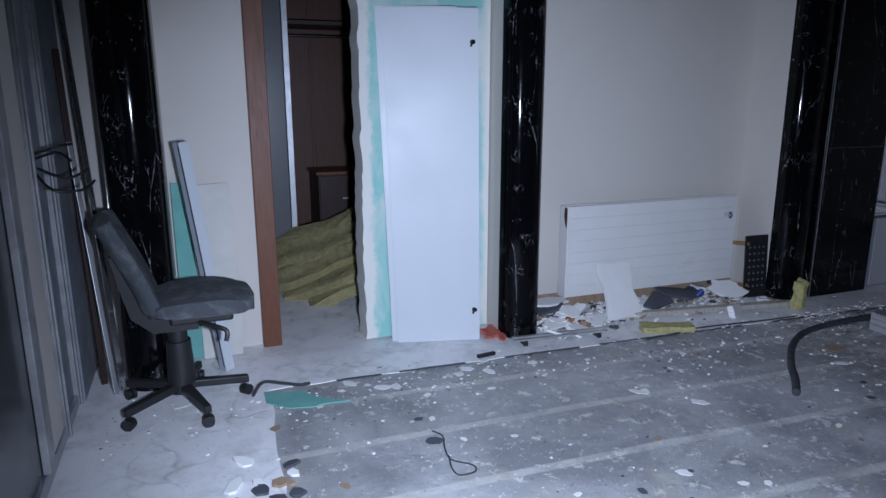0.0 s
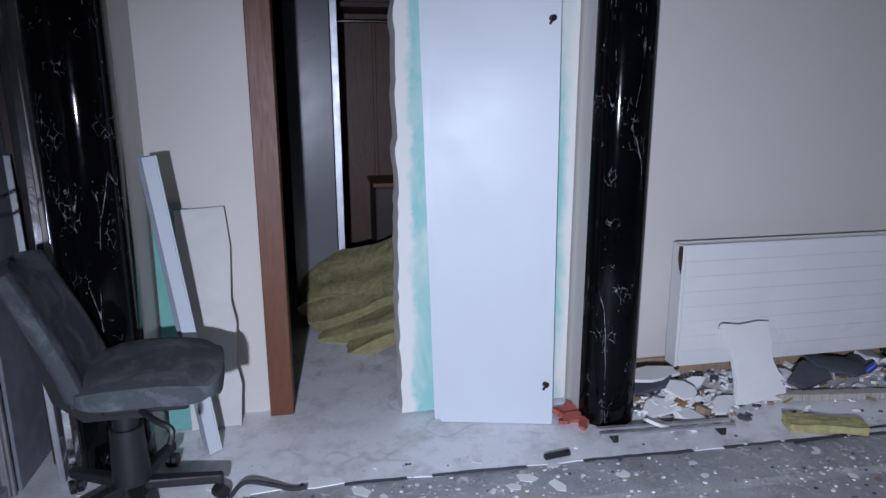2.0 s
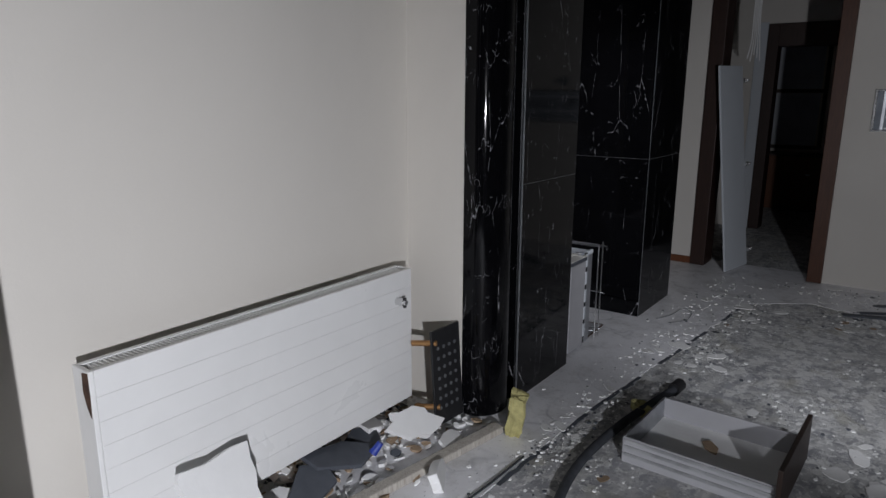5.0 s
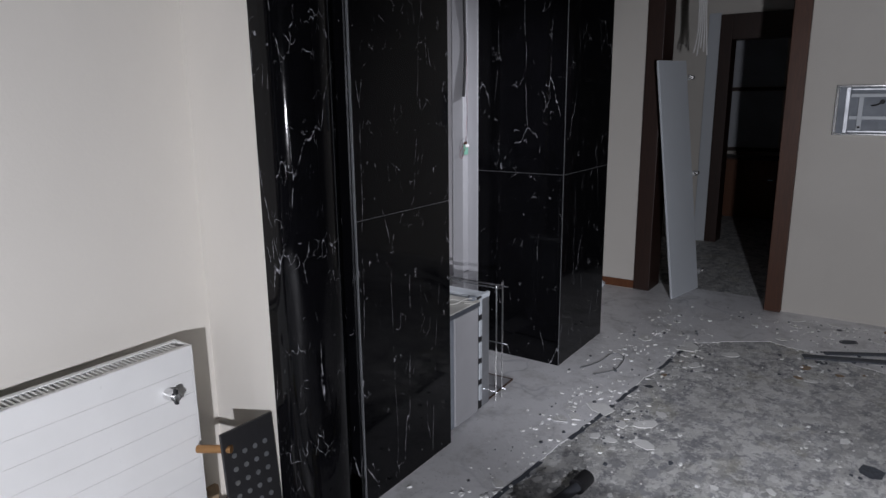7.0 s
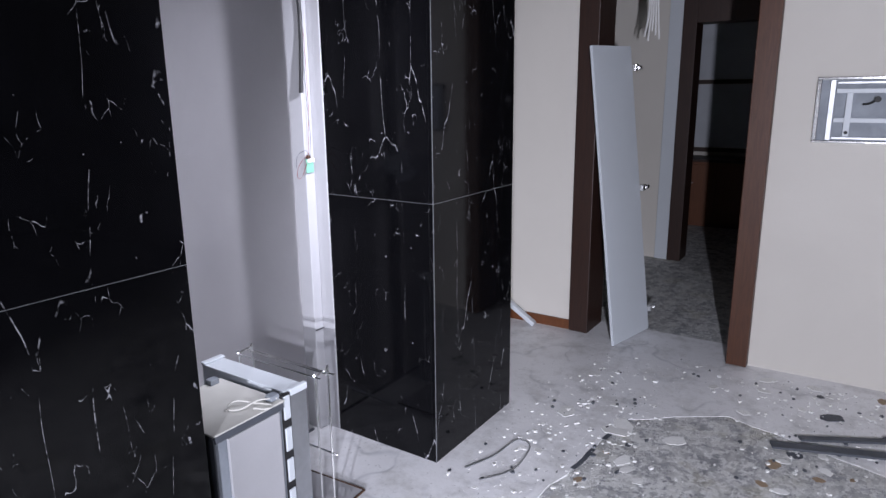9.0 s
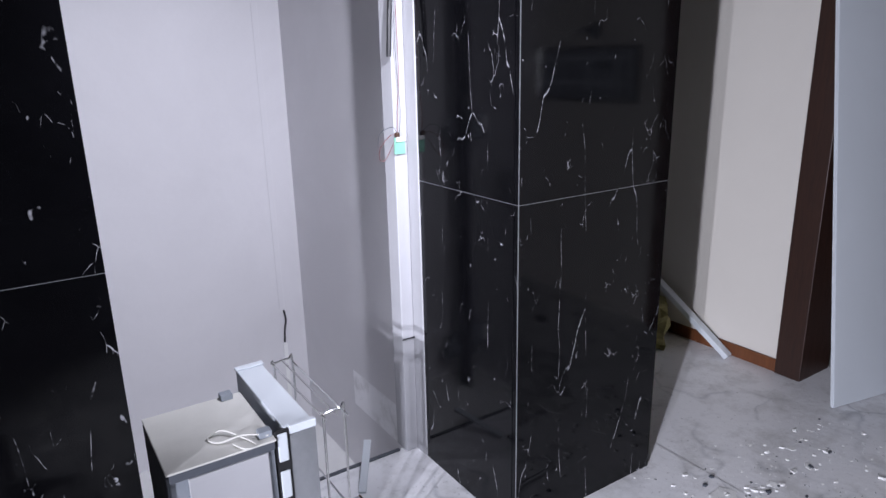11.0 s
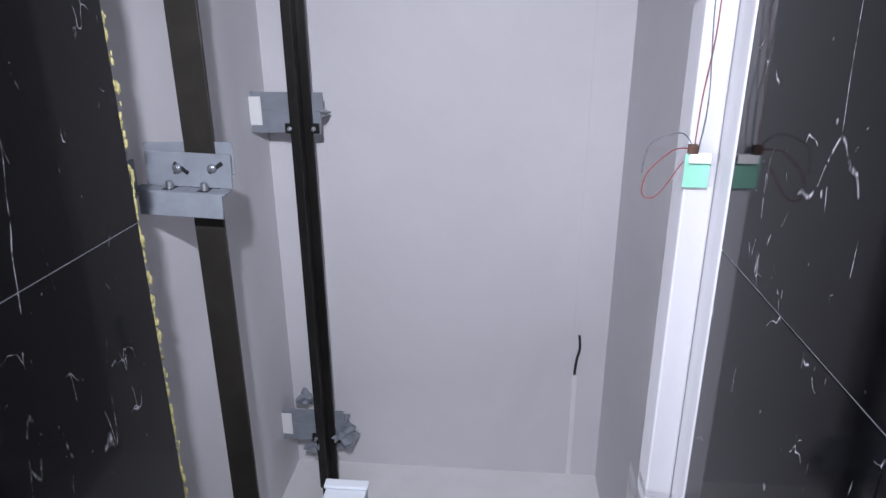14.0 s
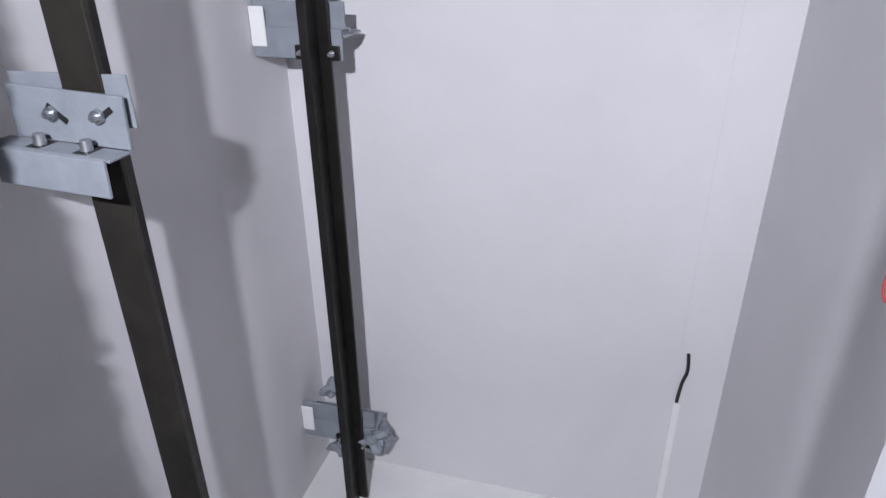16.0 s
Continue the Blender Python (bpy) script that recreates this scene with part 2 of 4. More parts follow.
FELT = painted("grey_laminate", (0.13, 0.138, 0.15), 0.75, 0.3, coarse=3, bump=0.03, coords="World")
POSTPAINT = painted("post_paint", (0.43, 0.43, 0.45), 0.92, 0.5, coarse=4)
# near-black colour stands in for unlit surfaces and keeps marble reflections dark
UNLIT = painted("unlit_near_black", (0.07, 0.07, 0.075), 0.85, 0.85, coarse=1.2, coords="World")

# ---- mesh helpers ----


def box(bm, lo, hi, bevel=0.0, m=None):
    """A block between two corners, its edges rounded off by bevel."""
    lo, hi = Vector(lo), Vector(hi)
    made = bmesh.ops.create_cube(bm, size=1)["verts"]
    bmesh.ops.scale(bm, vec=hi - lo, verts=made)
    bmesh.ops.translate(bm, vec=(lo + hi) / 2, verts=made)
    if bevel:
        edges = list({e for v in made for e in v.link_edges})
        r = bmesh.ops.bevel(bm, geom=edges, offset=bevel, segments=2, profile=0.5, affect="EDGES")
        made = list({v for f in r["faces"] for v in f.verts} | {v for v in made if v.is_valid})
    if m is not None:
        bmesh.ops.transform(bm, matrix=m, verts=made)
    return made


def prism(bm, outline, z0, z1, m=None):
    """An outline in x and y, raised from z0 to z1."""
    low = [bm.verts.new((x, y, z0)) for x, y in outline]
    top = [bm.verts.new((x, y, z1)) for x, y in outline]
    n = len(outline)
    bm.faces.new(low[::-1]), bm.faces.new(top)
    for i in range(n):
        bm.faces.new((low[i], low[(i + 1) % n], top[(i + 1) % n], top[i]))
    if m is not None:
        bmesh.ops.transform(bm, matrix=m, verts=low + top)
    return low + top


def rod(bm, a, b, r, sides=12, r2=None):
    a, b = Vector(a), Vector(b)
    turn = (b - a).to_track_quat("Z", "Y").to_matrix().to_4x4()
    return bmesh.ops.create_cone(bm, cap_ends=True, segments=sides, radius1=r, radius2=r if r2 is None else r2,
                                 depth=(b - a).length, matrix=Matrix.Translation((a + b) / 2) @ turn)["verts"]


def tube(bm, points, r, sides=7, smooth=6):
    """A bent wire or hose through the points."""
    pts = [Vector(p) for p in points]
    line = []
    for i in range(len(pts) - 1):
        p0, p1, p2, p3 = pts[max(i - 1, 0)], pts[i], pts[i + 1], pts[min(i + 2, len(pts) - 1)]
        for k in range(smooth):
            u = k / smooth
            line.append(0.5 * (2 * p1 + (p2 - p0) * u + (2 * p0 - 5 * p1 + 4 * p2 - p3) * u * u + (3 * p1 - p0 - 3 * p2 + p3) * u ** 3))
    line.append(pts[-1])
    rings = []
    side = Vector((0.3, 0.2, 1)).normalized()
    for i, p in enumerate(line):
        d = (line[min(i + 1, len(line) - 1)] - line[max(i - 1, 0)]).normalized()
        side = (side - d * side.dot(d)).normalized()
        up = d.cross(side)
        rings.append([bm.verts.new(p + r * (math.cos(6.2832 * k / sides) * side + math.sin(6.2832 * k / sides) * up)) for k in range(sides)])
    for a, b in zip(rings, rings[1:]):
        for k in range(sides):
            bm.faces.new((a[k], a[(k + 1) % sides], b[(k + 1) % sides], b[k]))
    bm.faces.new(rings[0][::-1]), bm.faces.new(rings[-1])


def part(name, bm, material, parent=None, label="", smooth=False):
    mesh = bpy.data.meshes.new(name)
    bmesh.ops.recalc_face_normals(bm, faces=bm.faces)
    bm.to_mesh(mesh)
    bm.free()
    mesh.materials.append(material)
    if smooth:
        mesh.shade_smooth()
        mesh.set_sharp_from_angle(angle=radians(38))
    ob = new(name, mesh)
    if parent is not None:
        ob.parent = parent
    return tagged(ob, label)


def block(name, lo, hi, material, parent=None, bevel=0.0, label=""):
    bm = bmesh.new()
    box(bm, lo, hi, bevel)
    return part(name, bm, material, parent, label)


def structure(name, lo, hi, material, label, category, bevel=0.0):
    return tagged(block(name, lo, hi, material, None, bevel), label, category, kind="structure")


def thing(name, label, category, at=None, group=""):
    """The Empty at the base of a thing that has parts."""
    ob = new(name)
    ob.empty_display_size = 0.1
    if at is not None:
        ob.matrix_world = at
    return tagged(ob, label, category, group)


rnd = random.Random(7)


def ragged(n, rx, ry, rough=0.25):
    """An uneven outline of n corners round the origin."""
    return [(rx * math.cos(6.2832 * i / n) * (1 + rnd.uniform(-rough, rough)), ry * math.sin(6.2832 * i / n) * (1 + rnd.uniform(-rough, rough))) for i in range(n)]


# ---- the large structure ----
TOP = 2.9
structure("floor", (-3.2, -3.2, -0.2), (8.2, 4.2, 0), FLOOR, "grey screed floor with plaster crumbs and adhesive lines", "floor")
structure("floor_far_room", (8.2, -0.2, -0.2), (14.2, 5.0, 0), FLOOR, "dusty grey screed floor of the far rooms", "floor")
structure("floor_back_room", (-0.9, 4.2, -0.2), (4.5, 7.6, 0.004), STRIP, "dusty white marble floor of the dark back room", "floor")
# unseen ceiling and outer walls, added to close the room; darkness is in their colour
structure("ceiling", (-3.2, -3.2, TOP), (14.2, 7.6, TOP + 0.1), UNLIT, "unseen ceiling slab, coloured near-black as if unlit", "ceiling")
structure("wall_south", (-3.2, -3.4, -0.2), (8.0, -3.2, TOP), UNLIT, "unseen wall behind the walk, coloured near-black as if unlit", "wall")
structure("wall_far_west", (-3.4, -3.4, -0.2), (-3.2, 4.2, TOP), UNLIT, "unseen wall closing the room, coloured near-black as if unlit", "wall")

# north wall, piece by piece round its openings
structure("wall_north_1", (-3.2, 4.06, -0.2), (0.33, 4.2, TOP), WALL, "cream painted plaster wall with scuffs", "wall")
structure("wall_north_2", (0.33, 4.06, 2.25), (0.95, 4.2, TOP), WALL, "cream painted plaster above the doorway", "wall")
structure("wall_north_3", (1.86, 4.06, -0.2), (4.4, 4.2, TOP), WALL, "cream painted plaster wall above the radiator", "wall")

# lift shaft
structure("shaft_wall_west", (4.5, 4.16, -0.75), (4.71, 5.8, TOP), SHAFT, "white plastered lift shaft wall", "wall")
structure("shaft_wall_back", (4.71, 5.66, -0.75), (6.18, 5.8, TOP), SHAFT, "white plastered back wall of the lift shaft", "wall")
structure("shaft_wall_east", (6.18, 4.24, -0.75), (6.4, 5.8, TOP), SHAFT, "white plastered lift shaft wall", "wall")
structure("shaft_pit", (4.71, 4.24, -0.75), (6.18, 5.66, -0.6), GYPSUM, "pale dusty floor of the lift pit", "floor")

# east wall with the doorway
structure("wall_east_1", (7.92, 3.69, -0.2), (8.12, 5.0, TOP), WALL, "pale painted wall beside the wooden doorway", "wall")
structure("wall_east_2", (7.92, -3.2, -0.2), (8.12, 2.58, TOP), WALL, "pale painted wall with a service hatch", "wall")
structure("wall_east_3", (7.92, 2.58, 2.6), (8.12, 3.69, TOP), WALL, "pale painted wall above the doorway", "wall")
structure("wall_niche", (6.4, 5.0, -0.2), (14.2, 5.2, TOP), WALL, "pale wall closing the niche behind the pillar", "wall")
structure("floor_niche", (6.18, 4.2, -0.2), (8.2, 5.0, 0.0), STRIP, "dusty pale floor of the niche", "floor")

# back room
# the dimness of these walls is put into their near-black colour
structure("wall_back_room_north", (-0.9, 7.4, -0.2), (4.5, 7.6, TOP), UNLIT, "wall of the back room, coloured near-black as if unlit", "wall")
structure("wall_back_room_west", (-1.1, 4.2, -0.2), (-0.9, 7.6, TOP), UNLIT, "wall of the back room, coloured near-black as if unlit", "wall")
structure("wall_back_room_east", (4.4, 4.2, -0.2), (4.5, 7.6, TOP), UNLIT, "wall of the back room, coloured near-black as if unlit", "wall")

# far rooms beyond the east doorway
structure("wall_far_1", (10.2, 3.66, -0.2), (10.35, 5.0, TOP), WALL, "pale wall beside the second doorway", "wall")
structure("wall_far_2", (10.2, -0.2, -0.2), (10.35, 2.6, TOP), WALL, "pale wall beside the second doorway", "wall")
structure("wall_far_3", (10.2, 2.6, 2.38), (10.35, 3.66, TOP), WALL, "pale wall above the second doorway", "wall")
structure("wall_far_south", (8.12, -0.4, -0.2), (14.2, -0.2, TOP), WALL, "pale wall closing the far rooms", "wall")
structure("wall_far_east", (12.5, -0.4, -0.2), (12.7, 5.2, TOP), WALL, "pale end wall of the far room", "wall")


def column(x, half, y0, y1, label):
    """A marble round nose on a plastered shank."""
    col = thing("marble_column", label, "column", None, "marble columns")
    tagged(col, kind="structure")
    block("shank", (x - half + 0.006, y0 + half * 0.8 + 0.04, -0.02), (x + half - 0.006, y1, TOP), WALL, col, label="cream plastered shank")
    bm = bmesh.new()
    d = y0 + half * 0.8
    out = [(x - half, d + 0.04), (x - half, d)]
    out += [(x - half * math.cos(math.pi * i / 24), d - half * 0.8 * math.sin(math.pi * i / 24)) for i in range(1, 24)]
    out += [(x + half, d), (x + half, d + 0.04)]
    prism(bm, out, -0.02, TOP)
    part("nose", bm, VEINED, col, "black veined marble", smooth=True)
    return col


column(-0.27, 0.14, 3.56, 4.06, "round-nosed black marble column with white veins")
column(1.917, 0.127, 3.56, 4.06, "round-nosed black marble column with white veins")
column(4.23, 0.143, 3.56, 4.06, "round-nosed black marble column beside the lift pier")


def pier(name, x0, x1, y0, y1, rows, label):
    """A core clad in marble slabs with fine joints."""
    core = tagged(block(name, (x0 + 0.02, y0 + 0.02, -0.05), (x1 - 0.02, y1, TOP), GYPSUM), label, "pillar", kind="structure")
    z = [-0.02, *rows, TOP]
    for a, b in zip(z, z[1:]):
        block("slab", (x0, y0, a + 0.0009), (x1, y0 + 0.02, b - 0.0009), MARBLE, core, 0.0015)
        block("slab", (x0, y0 + 0.0215, a + 0.0009), (x0 + 0.0195, y1, b - 0.0009), MARBLE, core, 0.0015)
        block("slab", (x1 - 0.0195, y0 + 0.0215, a + 0.0009), (x1, y1, b - 0.0009), MARBLE, core, 0.0015)
    for a in rows:
        block("joint", (x0 + 0.001, y0 + 0.001, a - 0.0008), (x1 - 0.001, y0 + 0.019, a + 0.0008), STEEL, core, label="pale grout line")
        for x in (x0 + 0.001, x1 - 0.0185):
            block("joint", (x, y0 + 0.022, a - 0.0008), (x + 0.0175, y1 - 0.002, a + 0.0008), STEEL, core, label="pale grout line")
    return core


pier("lift_pier", 4.385, 4.975, 3.565, 4.16, [1.145, 2.35], "black veined marble lift pier, slabs with pale joints")
pier("lift_pillar", 6.075, 6.75, 3.53, 4.09, [1.145, 2.35], "black veined marble corner pillar beside the lift shaft")
structure("wall_pillar_back", (6.072, 4.091, -0.05), (6.748, 4.239, TOP), POSTPAINT, "rough white plaster return behind the marble pillar", "wall", 0.004)

# ---- floor finish ----


def wobbly(points, step=0.12, amount=0.012):
    """A line through the points with a chipped, uneven run."""
    out = []
    for (ax, ay), (bx, by) in zip(points, points[1:]):
        n = max(1, int(math.hypot(bx - ax, by - ay) / step))
        for k in range(n):
            out.append((ax + (bx - ax) * k / n + rnd.uniform(-amount, amount), ay + (by - ay) * k / n + rnd.uniform(-amount, amount)))
    out.append(points[-1])
    return out


bm = bmesh.new()
rnd.seed(11)
prism(bm, wobbly([(0.22, -3.1), (0.24, 2.3), (0.29, 3.36), (2.5, 3.29), (4.5, 3.2), (6.9, 2.97)]) + [(6.9, 4.2), (-3.2, 4.2), (-3.2, -3.1)], -0.1, 0.005)
tagged(part("floor_strip", bm, STRIP), "dusty white marble flooring along the wall, chipped edge", "floor", kind="structure")
bm = bmesh.new()
prism(bm, [(6.9, 4.2)] + wobbly([(6.9, 2.97), (7.2, 2.55), (6.98, 1.85), (6.9, -3.1)]) + [(8.2, -3.1), (8.2, 4.2)], -0.1, 0.002)
tagged(part("floor_strip_east", bm, STRIP), "dusty pale flooring before the wooden doorway", "floor", kind="structure")

bm = bmesh.new()
line = wobbly([(0.5, 3.35), (2.5, 3.285), (4.5, 3.195), (6.85, 2.965)], 0.05, 0.004)
for (ax, ay), (bx, by) in zip(line, line[1:]):
    if noise.noise(Vector((ax * 3, 0, 0))) < -0.12:
        continue
    w0 = 0.012 + 0.008 * noise.noise(Vector((ax * 9, 1, 0)))
    prism(bm, [(ax, ay - w0), (bx, by - w0), (bx, by + 0.01), (ax, ay + 0.01)], 0.0052, 0.0066)
tagged(part("floor_joint", bm, SLATE), "dark dirty joint along the marble flooring's edge", "joint", kind="structure")

# ---- doorway to the back room ----
structure("door_casing_1", (0.33, 3.985, 0.008), (0.44, 4.2, 2.6), BROWN, "red-brown wooden door jamb, scuffed at its foot", "door frame", 0.004)
structure("trim_door_1", (0.44, 4.06, 2.17), (0.95, 4.2, 2.25), BROWN, "red-brown wooden door head", "door frame", 0.004)

gy = bmesh.new()
left = [(0.95 + rnd.uniform(-0.008, 0.008), z) for z in np.linspace(0.02, TOP, 60)]
right = [(1.785, z) for z in np.linspace(TOP, 0.02, 4)]
prism(gy, [(x - 0.95, z) for x, z in left + right], 0, 0.19, pose(0, 0.19, 0, 90, 0, 0))
ob = part("wall_north_4", gy, GREEN)
ob.matrix_world = pose(0.95, 3.87, 0, 0, 0, 0)
tagged(ob, "green plasterboard wall end with white filler smears, broken edge", "wall", kind="structure")


def hexa(bm, base, top, thick):
    """A leaf between two lines, base and top, with its thickness away from the viewer."""
    (a, b), (c, d) = base, top
    n = (Vector(b) - Vector(a)).cross(Vector(c) - Vector(a)).normalized() * -thick
    v = [bm.verts.new(Vector(p) + o) for o in (Vector(), n) for p in (a, b, d, c)]
    for q in ((0, 1, 2, 3), (7, 6, 5, 4), (0, 4, 5, 1), (1, 5, 6, 2), (2, 6, 7, 3), (3, 7, 4, 0)):
        bm.faces.new([v[i] for i in q])
    bmesh.ops.bevel(bm, geom=bm.edges[:], offset=0.003, segments=2, affect="EDGES")


door = thing("door_panel", "white lacquered cupboard door leaning on green plasterboard", "door panel", pose(1.36, 3.7, 0.008), "leaning door panels")
off = Vector((1.36, 3.7, 0.008))
bm = bmesh.new()
P = [Vector(p) - off for p in ((1.125, 3.765, 0.008), (1.63, 3.635, 0.008), (1.08, 3.832, 2.02), (1.625, 3.6917, 2.02))]
hexa(bm, (P[0], P[1]), (P[2], P[3]), 0.02)
part("leaf", bm, WHITE, door)
for s, z in ((0.93, 0.1), (0.93, 0.905)):
    lo, hi = P[0].lerp(P[1], s), P[2].lerp(P[3], s)
    c = lo.lerp(hi, z)
    bm = bmesh.new()
    rod(bm, c + Vector((0, 0.004, 0)), c + Vector((0.004, -0.016, 0)), 0.013, 16)
    rod(bm, c + Vector((0.004, -0.004, -0.004)), c + Vector((-0.012, -0.012, -0.024)), 0.006, 10)
    part("hinge_cup", bm, PLASTIC, door, "black hinge cup", smooth=True)
door2 = thing("door_panel", "white lacquered cupboard door behind another", "door panel", pose(1.3, 3.8, 0.008), "leaning door panels")
off = Vector((1.3, 3.8, 0.008))
bm = bmesh.new()
P = [Vector(p) - off for p in ((1.10, 3.797, 0.008), (1.56, 3.6786, 0.008), (1.05, 3.862, 2.03), (1.51, 3.7436, 2.03))]
hexa(bm, (P[0], P[1]), (P[2], P[3]), 0.016)
part("leaf", bm, WHITE, door2)

# ---- back room ----
block("felt_panel", (0.445, 5.5, 0.06), (0.74, 5.56, 2.6), FELT, None, 0.004)
felt = bpy.data.objects["felt_panel"]
felt.name = "partition_back_room"
tagged(felt, "dark grey partition panel in the back room", "partition", kind="structure")
structure("trim_partition_foot", (0.445, 5.49, 0.004), (0.74, 5.57, 0.06), GYPSUM, "white foot trim of the grey partition", "trim", 0.003)
stud = thing("metal_stud", "galvanised steel partition stud standing upright", "metal stud", pose(0.765, 5.52, 0.004))
for name, lo, hi in (("web", (-0.02, -0.03, 0), (-0.017, 0.03, 2.6)), ("flange", (-0.0165, -0.03, 0), (0.022, -0.027, 2.6)), ("flange", (-0.0165, 0.027, 0), (0.022, 0.03, 2.6))):
    block(name, lo, hi, STEEL, stud)
panels = tagged(block("panelling", (0.5, 6.42, 0.004), (3.2, 6.46, 2.7), MIDWOOD), "glossy dark brown wood panelling", "panelling", kind="structure")
for x in (1.1, 1.75, 2.4):
    block("batten", (x, 6.405, 0.004), (x + 0.03, 6.419, 2.7), MIDWOOD, panels, 0.003)
cab = thing("low_cabinet", "dark brown wooden cabinet against the panelling", "cabinet", pose(1.5, 6.1, 0.004))
block("body", (-0.45, -0.2, 0.08), (0.5, 0.28, 0.84), DARKWOOD, cab, 0.004)
block("top", (-0.47, -0.22, 0.841), (0.52, 0.29, 0.87), BROWN, cab, 0.004, "lighter dusty top board")
block("plinth", (-0.43, -0.17, 0), (0.48, 0.26, 0.079), PLASTIC, cab)
for x in (-0.44, 0.035):
    d = block("door", (x, -0.218, 0.1), (x + 0.455, -0.201, 0.83), DARKWOOD, cab, 0.003)
    block("handle", (x + 0.2, -0.236, 0.62), (x + 0.26, -0.2185, 0.635), STEEL, d, 0.003)
rail = thing("hanging_rail", "chrome clothes rail under a dark shelf", "rail", pose(1.3, 6.2, 2.06))
bm = bmesh.new()
rod(bm, (-0.8, 0, 0), (1.0, 0, 0), 0.014, 14)
part("tube", bm, CHROME, rail, smooth=True)
for x in (-0.6, 0.25, 0.9):
    block("bracket", (x - 0.008, -0.02, 0.012), (x + 0.008, 0.22, 0.075), STEEL, rail, 0.002)
structure("trim_shelf", (0.5, 5.98, 2.135), (3.2, 6.42, 2.17), DARKWOOD, "dark wooden shelf above the rail", "shelf", 0.003)


def batt(name, label, size, m, folds, parent_group):
    """A limp slab of mineral wool, folded over itself."""
    w, d, h = size
    bm = bmesh.new()
    n, k = 22, 12
    grids = []
    for side in (0, 1):
        g = []
        for i in range(n + 1):
            row = []
            for j in range(k + 1):
                u, v = i / n, j / k
                x = (u - 0.5) * w + 0.03 * math.sin(9 * v + folds)
                y = (v - 0.5) * d + 0.025 * math.sin(7 * u + folds * 2)
                z = 0.05 * math.sin(6 * u + folds) + 0.03 * math.sin(11 * v + 2 * folds)
                z *= 0.3
                z += 0.015 * noise.noise(Vector((u * 6 + folds, v * 6, side * 3))) + (h if side else 0)
                row.append(bm.verts.new((x, y, z)))
            g.append(row)
        grids.append(g)
    a, b = grids
    for i in range(n):
        for j in range(k):
            bm.faces.new((a[i][j], a[i][j + 1], a[i + 1][j + 1], a[i + 1][j]))
            bm.faces.new((b[i][j], b[i + 1][j], b[i + 1][j + 1], b[i][j + 1]))
    for i in range(n):
        bm.faces.new((a[i][0], a[i + 1][0], b[i + 1][0], b[i][0]))
        bm.faces.new((a[i][k], b[i][k], b[i + 1][k], a[i + 1][k]))
    for j in range(k):
        bm.faces.new((a[0][j], b[0][j], b[0][j + 1], a[0][j + 1]))
        bm.faces.new((a[n][j], a[n][j + 1], b[n][j + 1], b[n][j]))
    ob = part(name, bm, WOOL, None, label, smooth=True)
    ob.matrix_world = m
    return tagged(ob, "", "insulation", parent_group)


for i, (x, y, z, tilt, turn, w) in enumerate(((0.86, 5.28, 0.3, 34, -28, 0.8), (0.94, 5.08, 0.24, 30, -30, 0.85), (1.03, 4.92, 0.16, 25, -30, 0.85), (1.13, 4.78, 0.09, 16, -32, 0.8))):
    batt("insulation_batt", "yellow-green mineral wool batt slumped on the floor", (w, 0.42, 0.085), pose(x, y, z + 0.03, tilt, -22, turn), i * 1.7, "pile of insulation batts")

# ---- radiator and the wall behind it ----
rad = thing("radiator", "white flat panel radiator with fine grooves, rusty corner", "radiator", pose(2.40, 3.87, 0.13))
RW, RH = 1.48, 0.65
for i in range(8):
    z = 0.004 + i * (RH - 0.008) / 8
    block("front_panel", (0.004, 0, z), (RW - 0.004, 0.012, z + (RH - 0.008) / 8 - 0.0006), ENAMEL, rad, 0.0008)
block("core", (0.006, 0.0125, 0.006), (RW - 0.006, 0.085, RH - 0.03), ENAMEL, rad)
block("side_cover", (-0.012, 0.002, 0.0), (0.0035, 0.1, RH), ENAMEL, rad, 0.003, "rust-edged side cover")
block("side_cover", (RW - 0.0035, 0.002, 0.0), (RW + 0.006, 0.1, RH), ENAMEL, rad, 0.003)
bm = bmesh.new()
prism(bm, [(0.01, 0.5), (0.03, 0.53), (0.045, 0.58), (0.04, 0.64), (0.006, 0.645), (0.004, 0.57)], -0.0136, -0.0121, Matrix(((0, 0, 1, 0), (1, 0, 0, 0), (0, 1, 0, 0), (0, 0, 0, 1))))
part("rust_patch", bm, RUST, rad, "brown rust patch")
block("top_rail", (0.004, 0.001, RH - 0.012), (RW - 0.004, 0.02, RH), ENAMEL, rad, 0.002)
block("top_rail", (0.004, 0.08, RH - 0.012), (RW - 0.004, 0.1, RH), ENAMEL, rad, 0.002)
bm = bmesh.new()
for i in range(93):
    box(bm, (0.02 + i * 0.0155, 0.0205, RH - 0.014), (0.025 + i * 0.0155, 0.0795, RH - 0.003))
tagged(part("grille", bm, ENAMEL, rad, "slotted top grille"), kind="stuff")
knob = bmesh.new()
rod(knob, (RW - 0.1, -0.001, RH - 0.135), (RW - 0.1, -0.04, RH - 0.135), 0.02, 18, 0.016)
rod(knob, (RW - 0.1, -0.04, RH - 0.135), (RW - 0.1, -0.055, RH - 0.135), 0.012, 14)
valve = part("valve", knob, CHROME, rad, "chrome thermostat valve", smooth=True)
bm = bmesh.new()
box(bm, (RW - 0.105, -0.052, RH - 0.16), (RW - 0.095, -0.036, RH - 0.11), 0.002)
part("dial", bm, PLASTIC, valve, "black dial ring")
for x in (0.25, 1.25):
    block("wall_bracket", (x, 0.1, 0.1), (x + 0.04, 0.19, RH - 0.1), STEEL, rad)
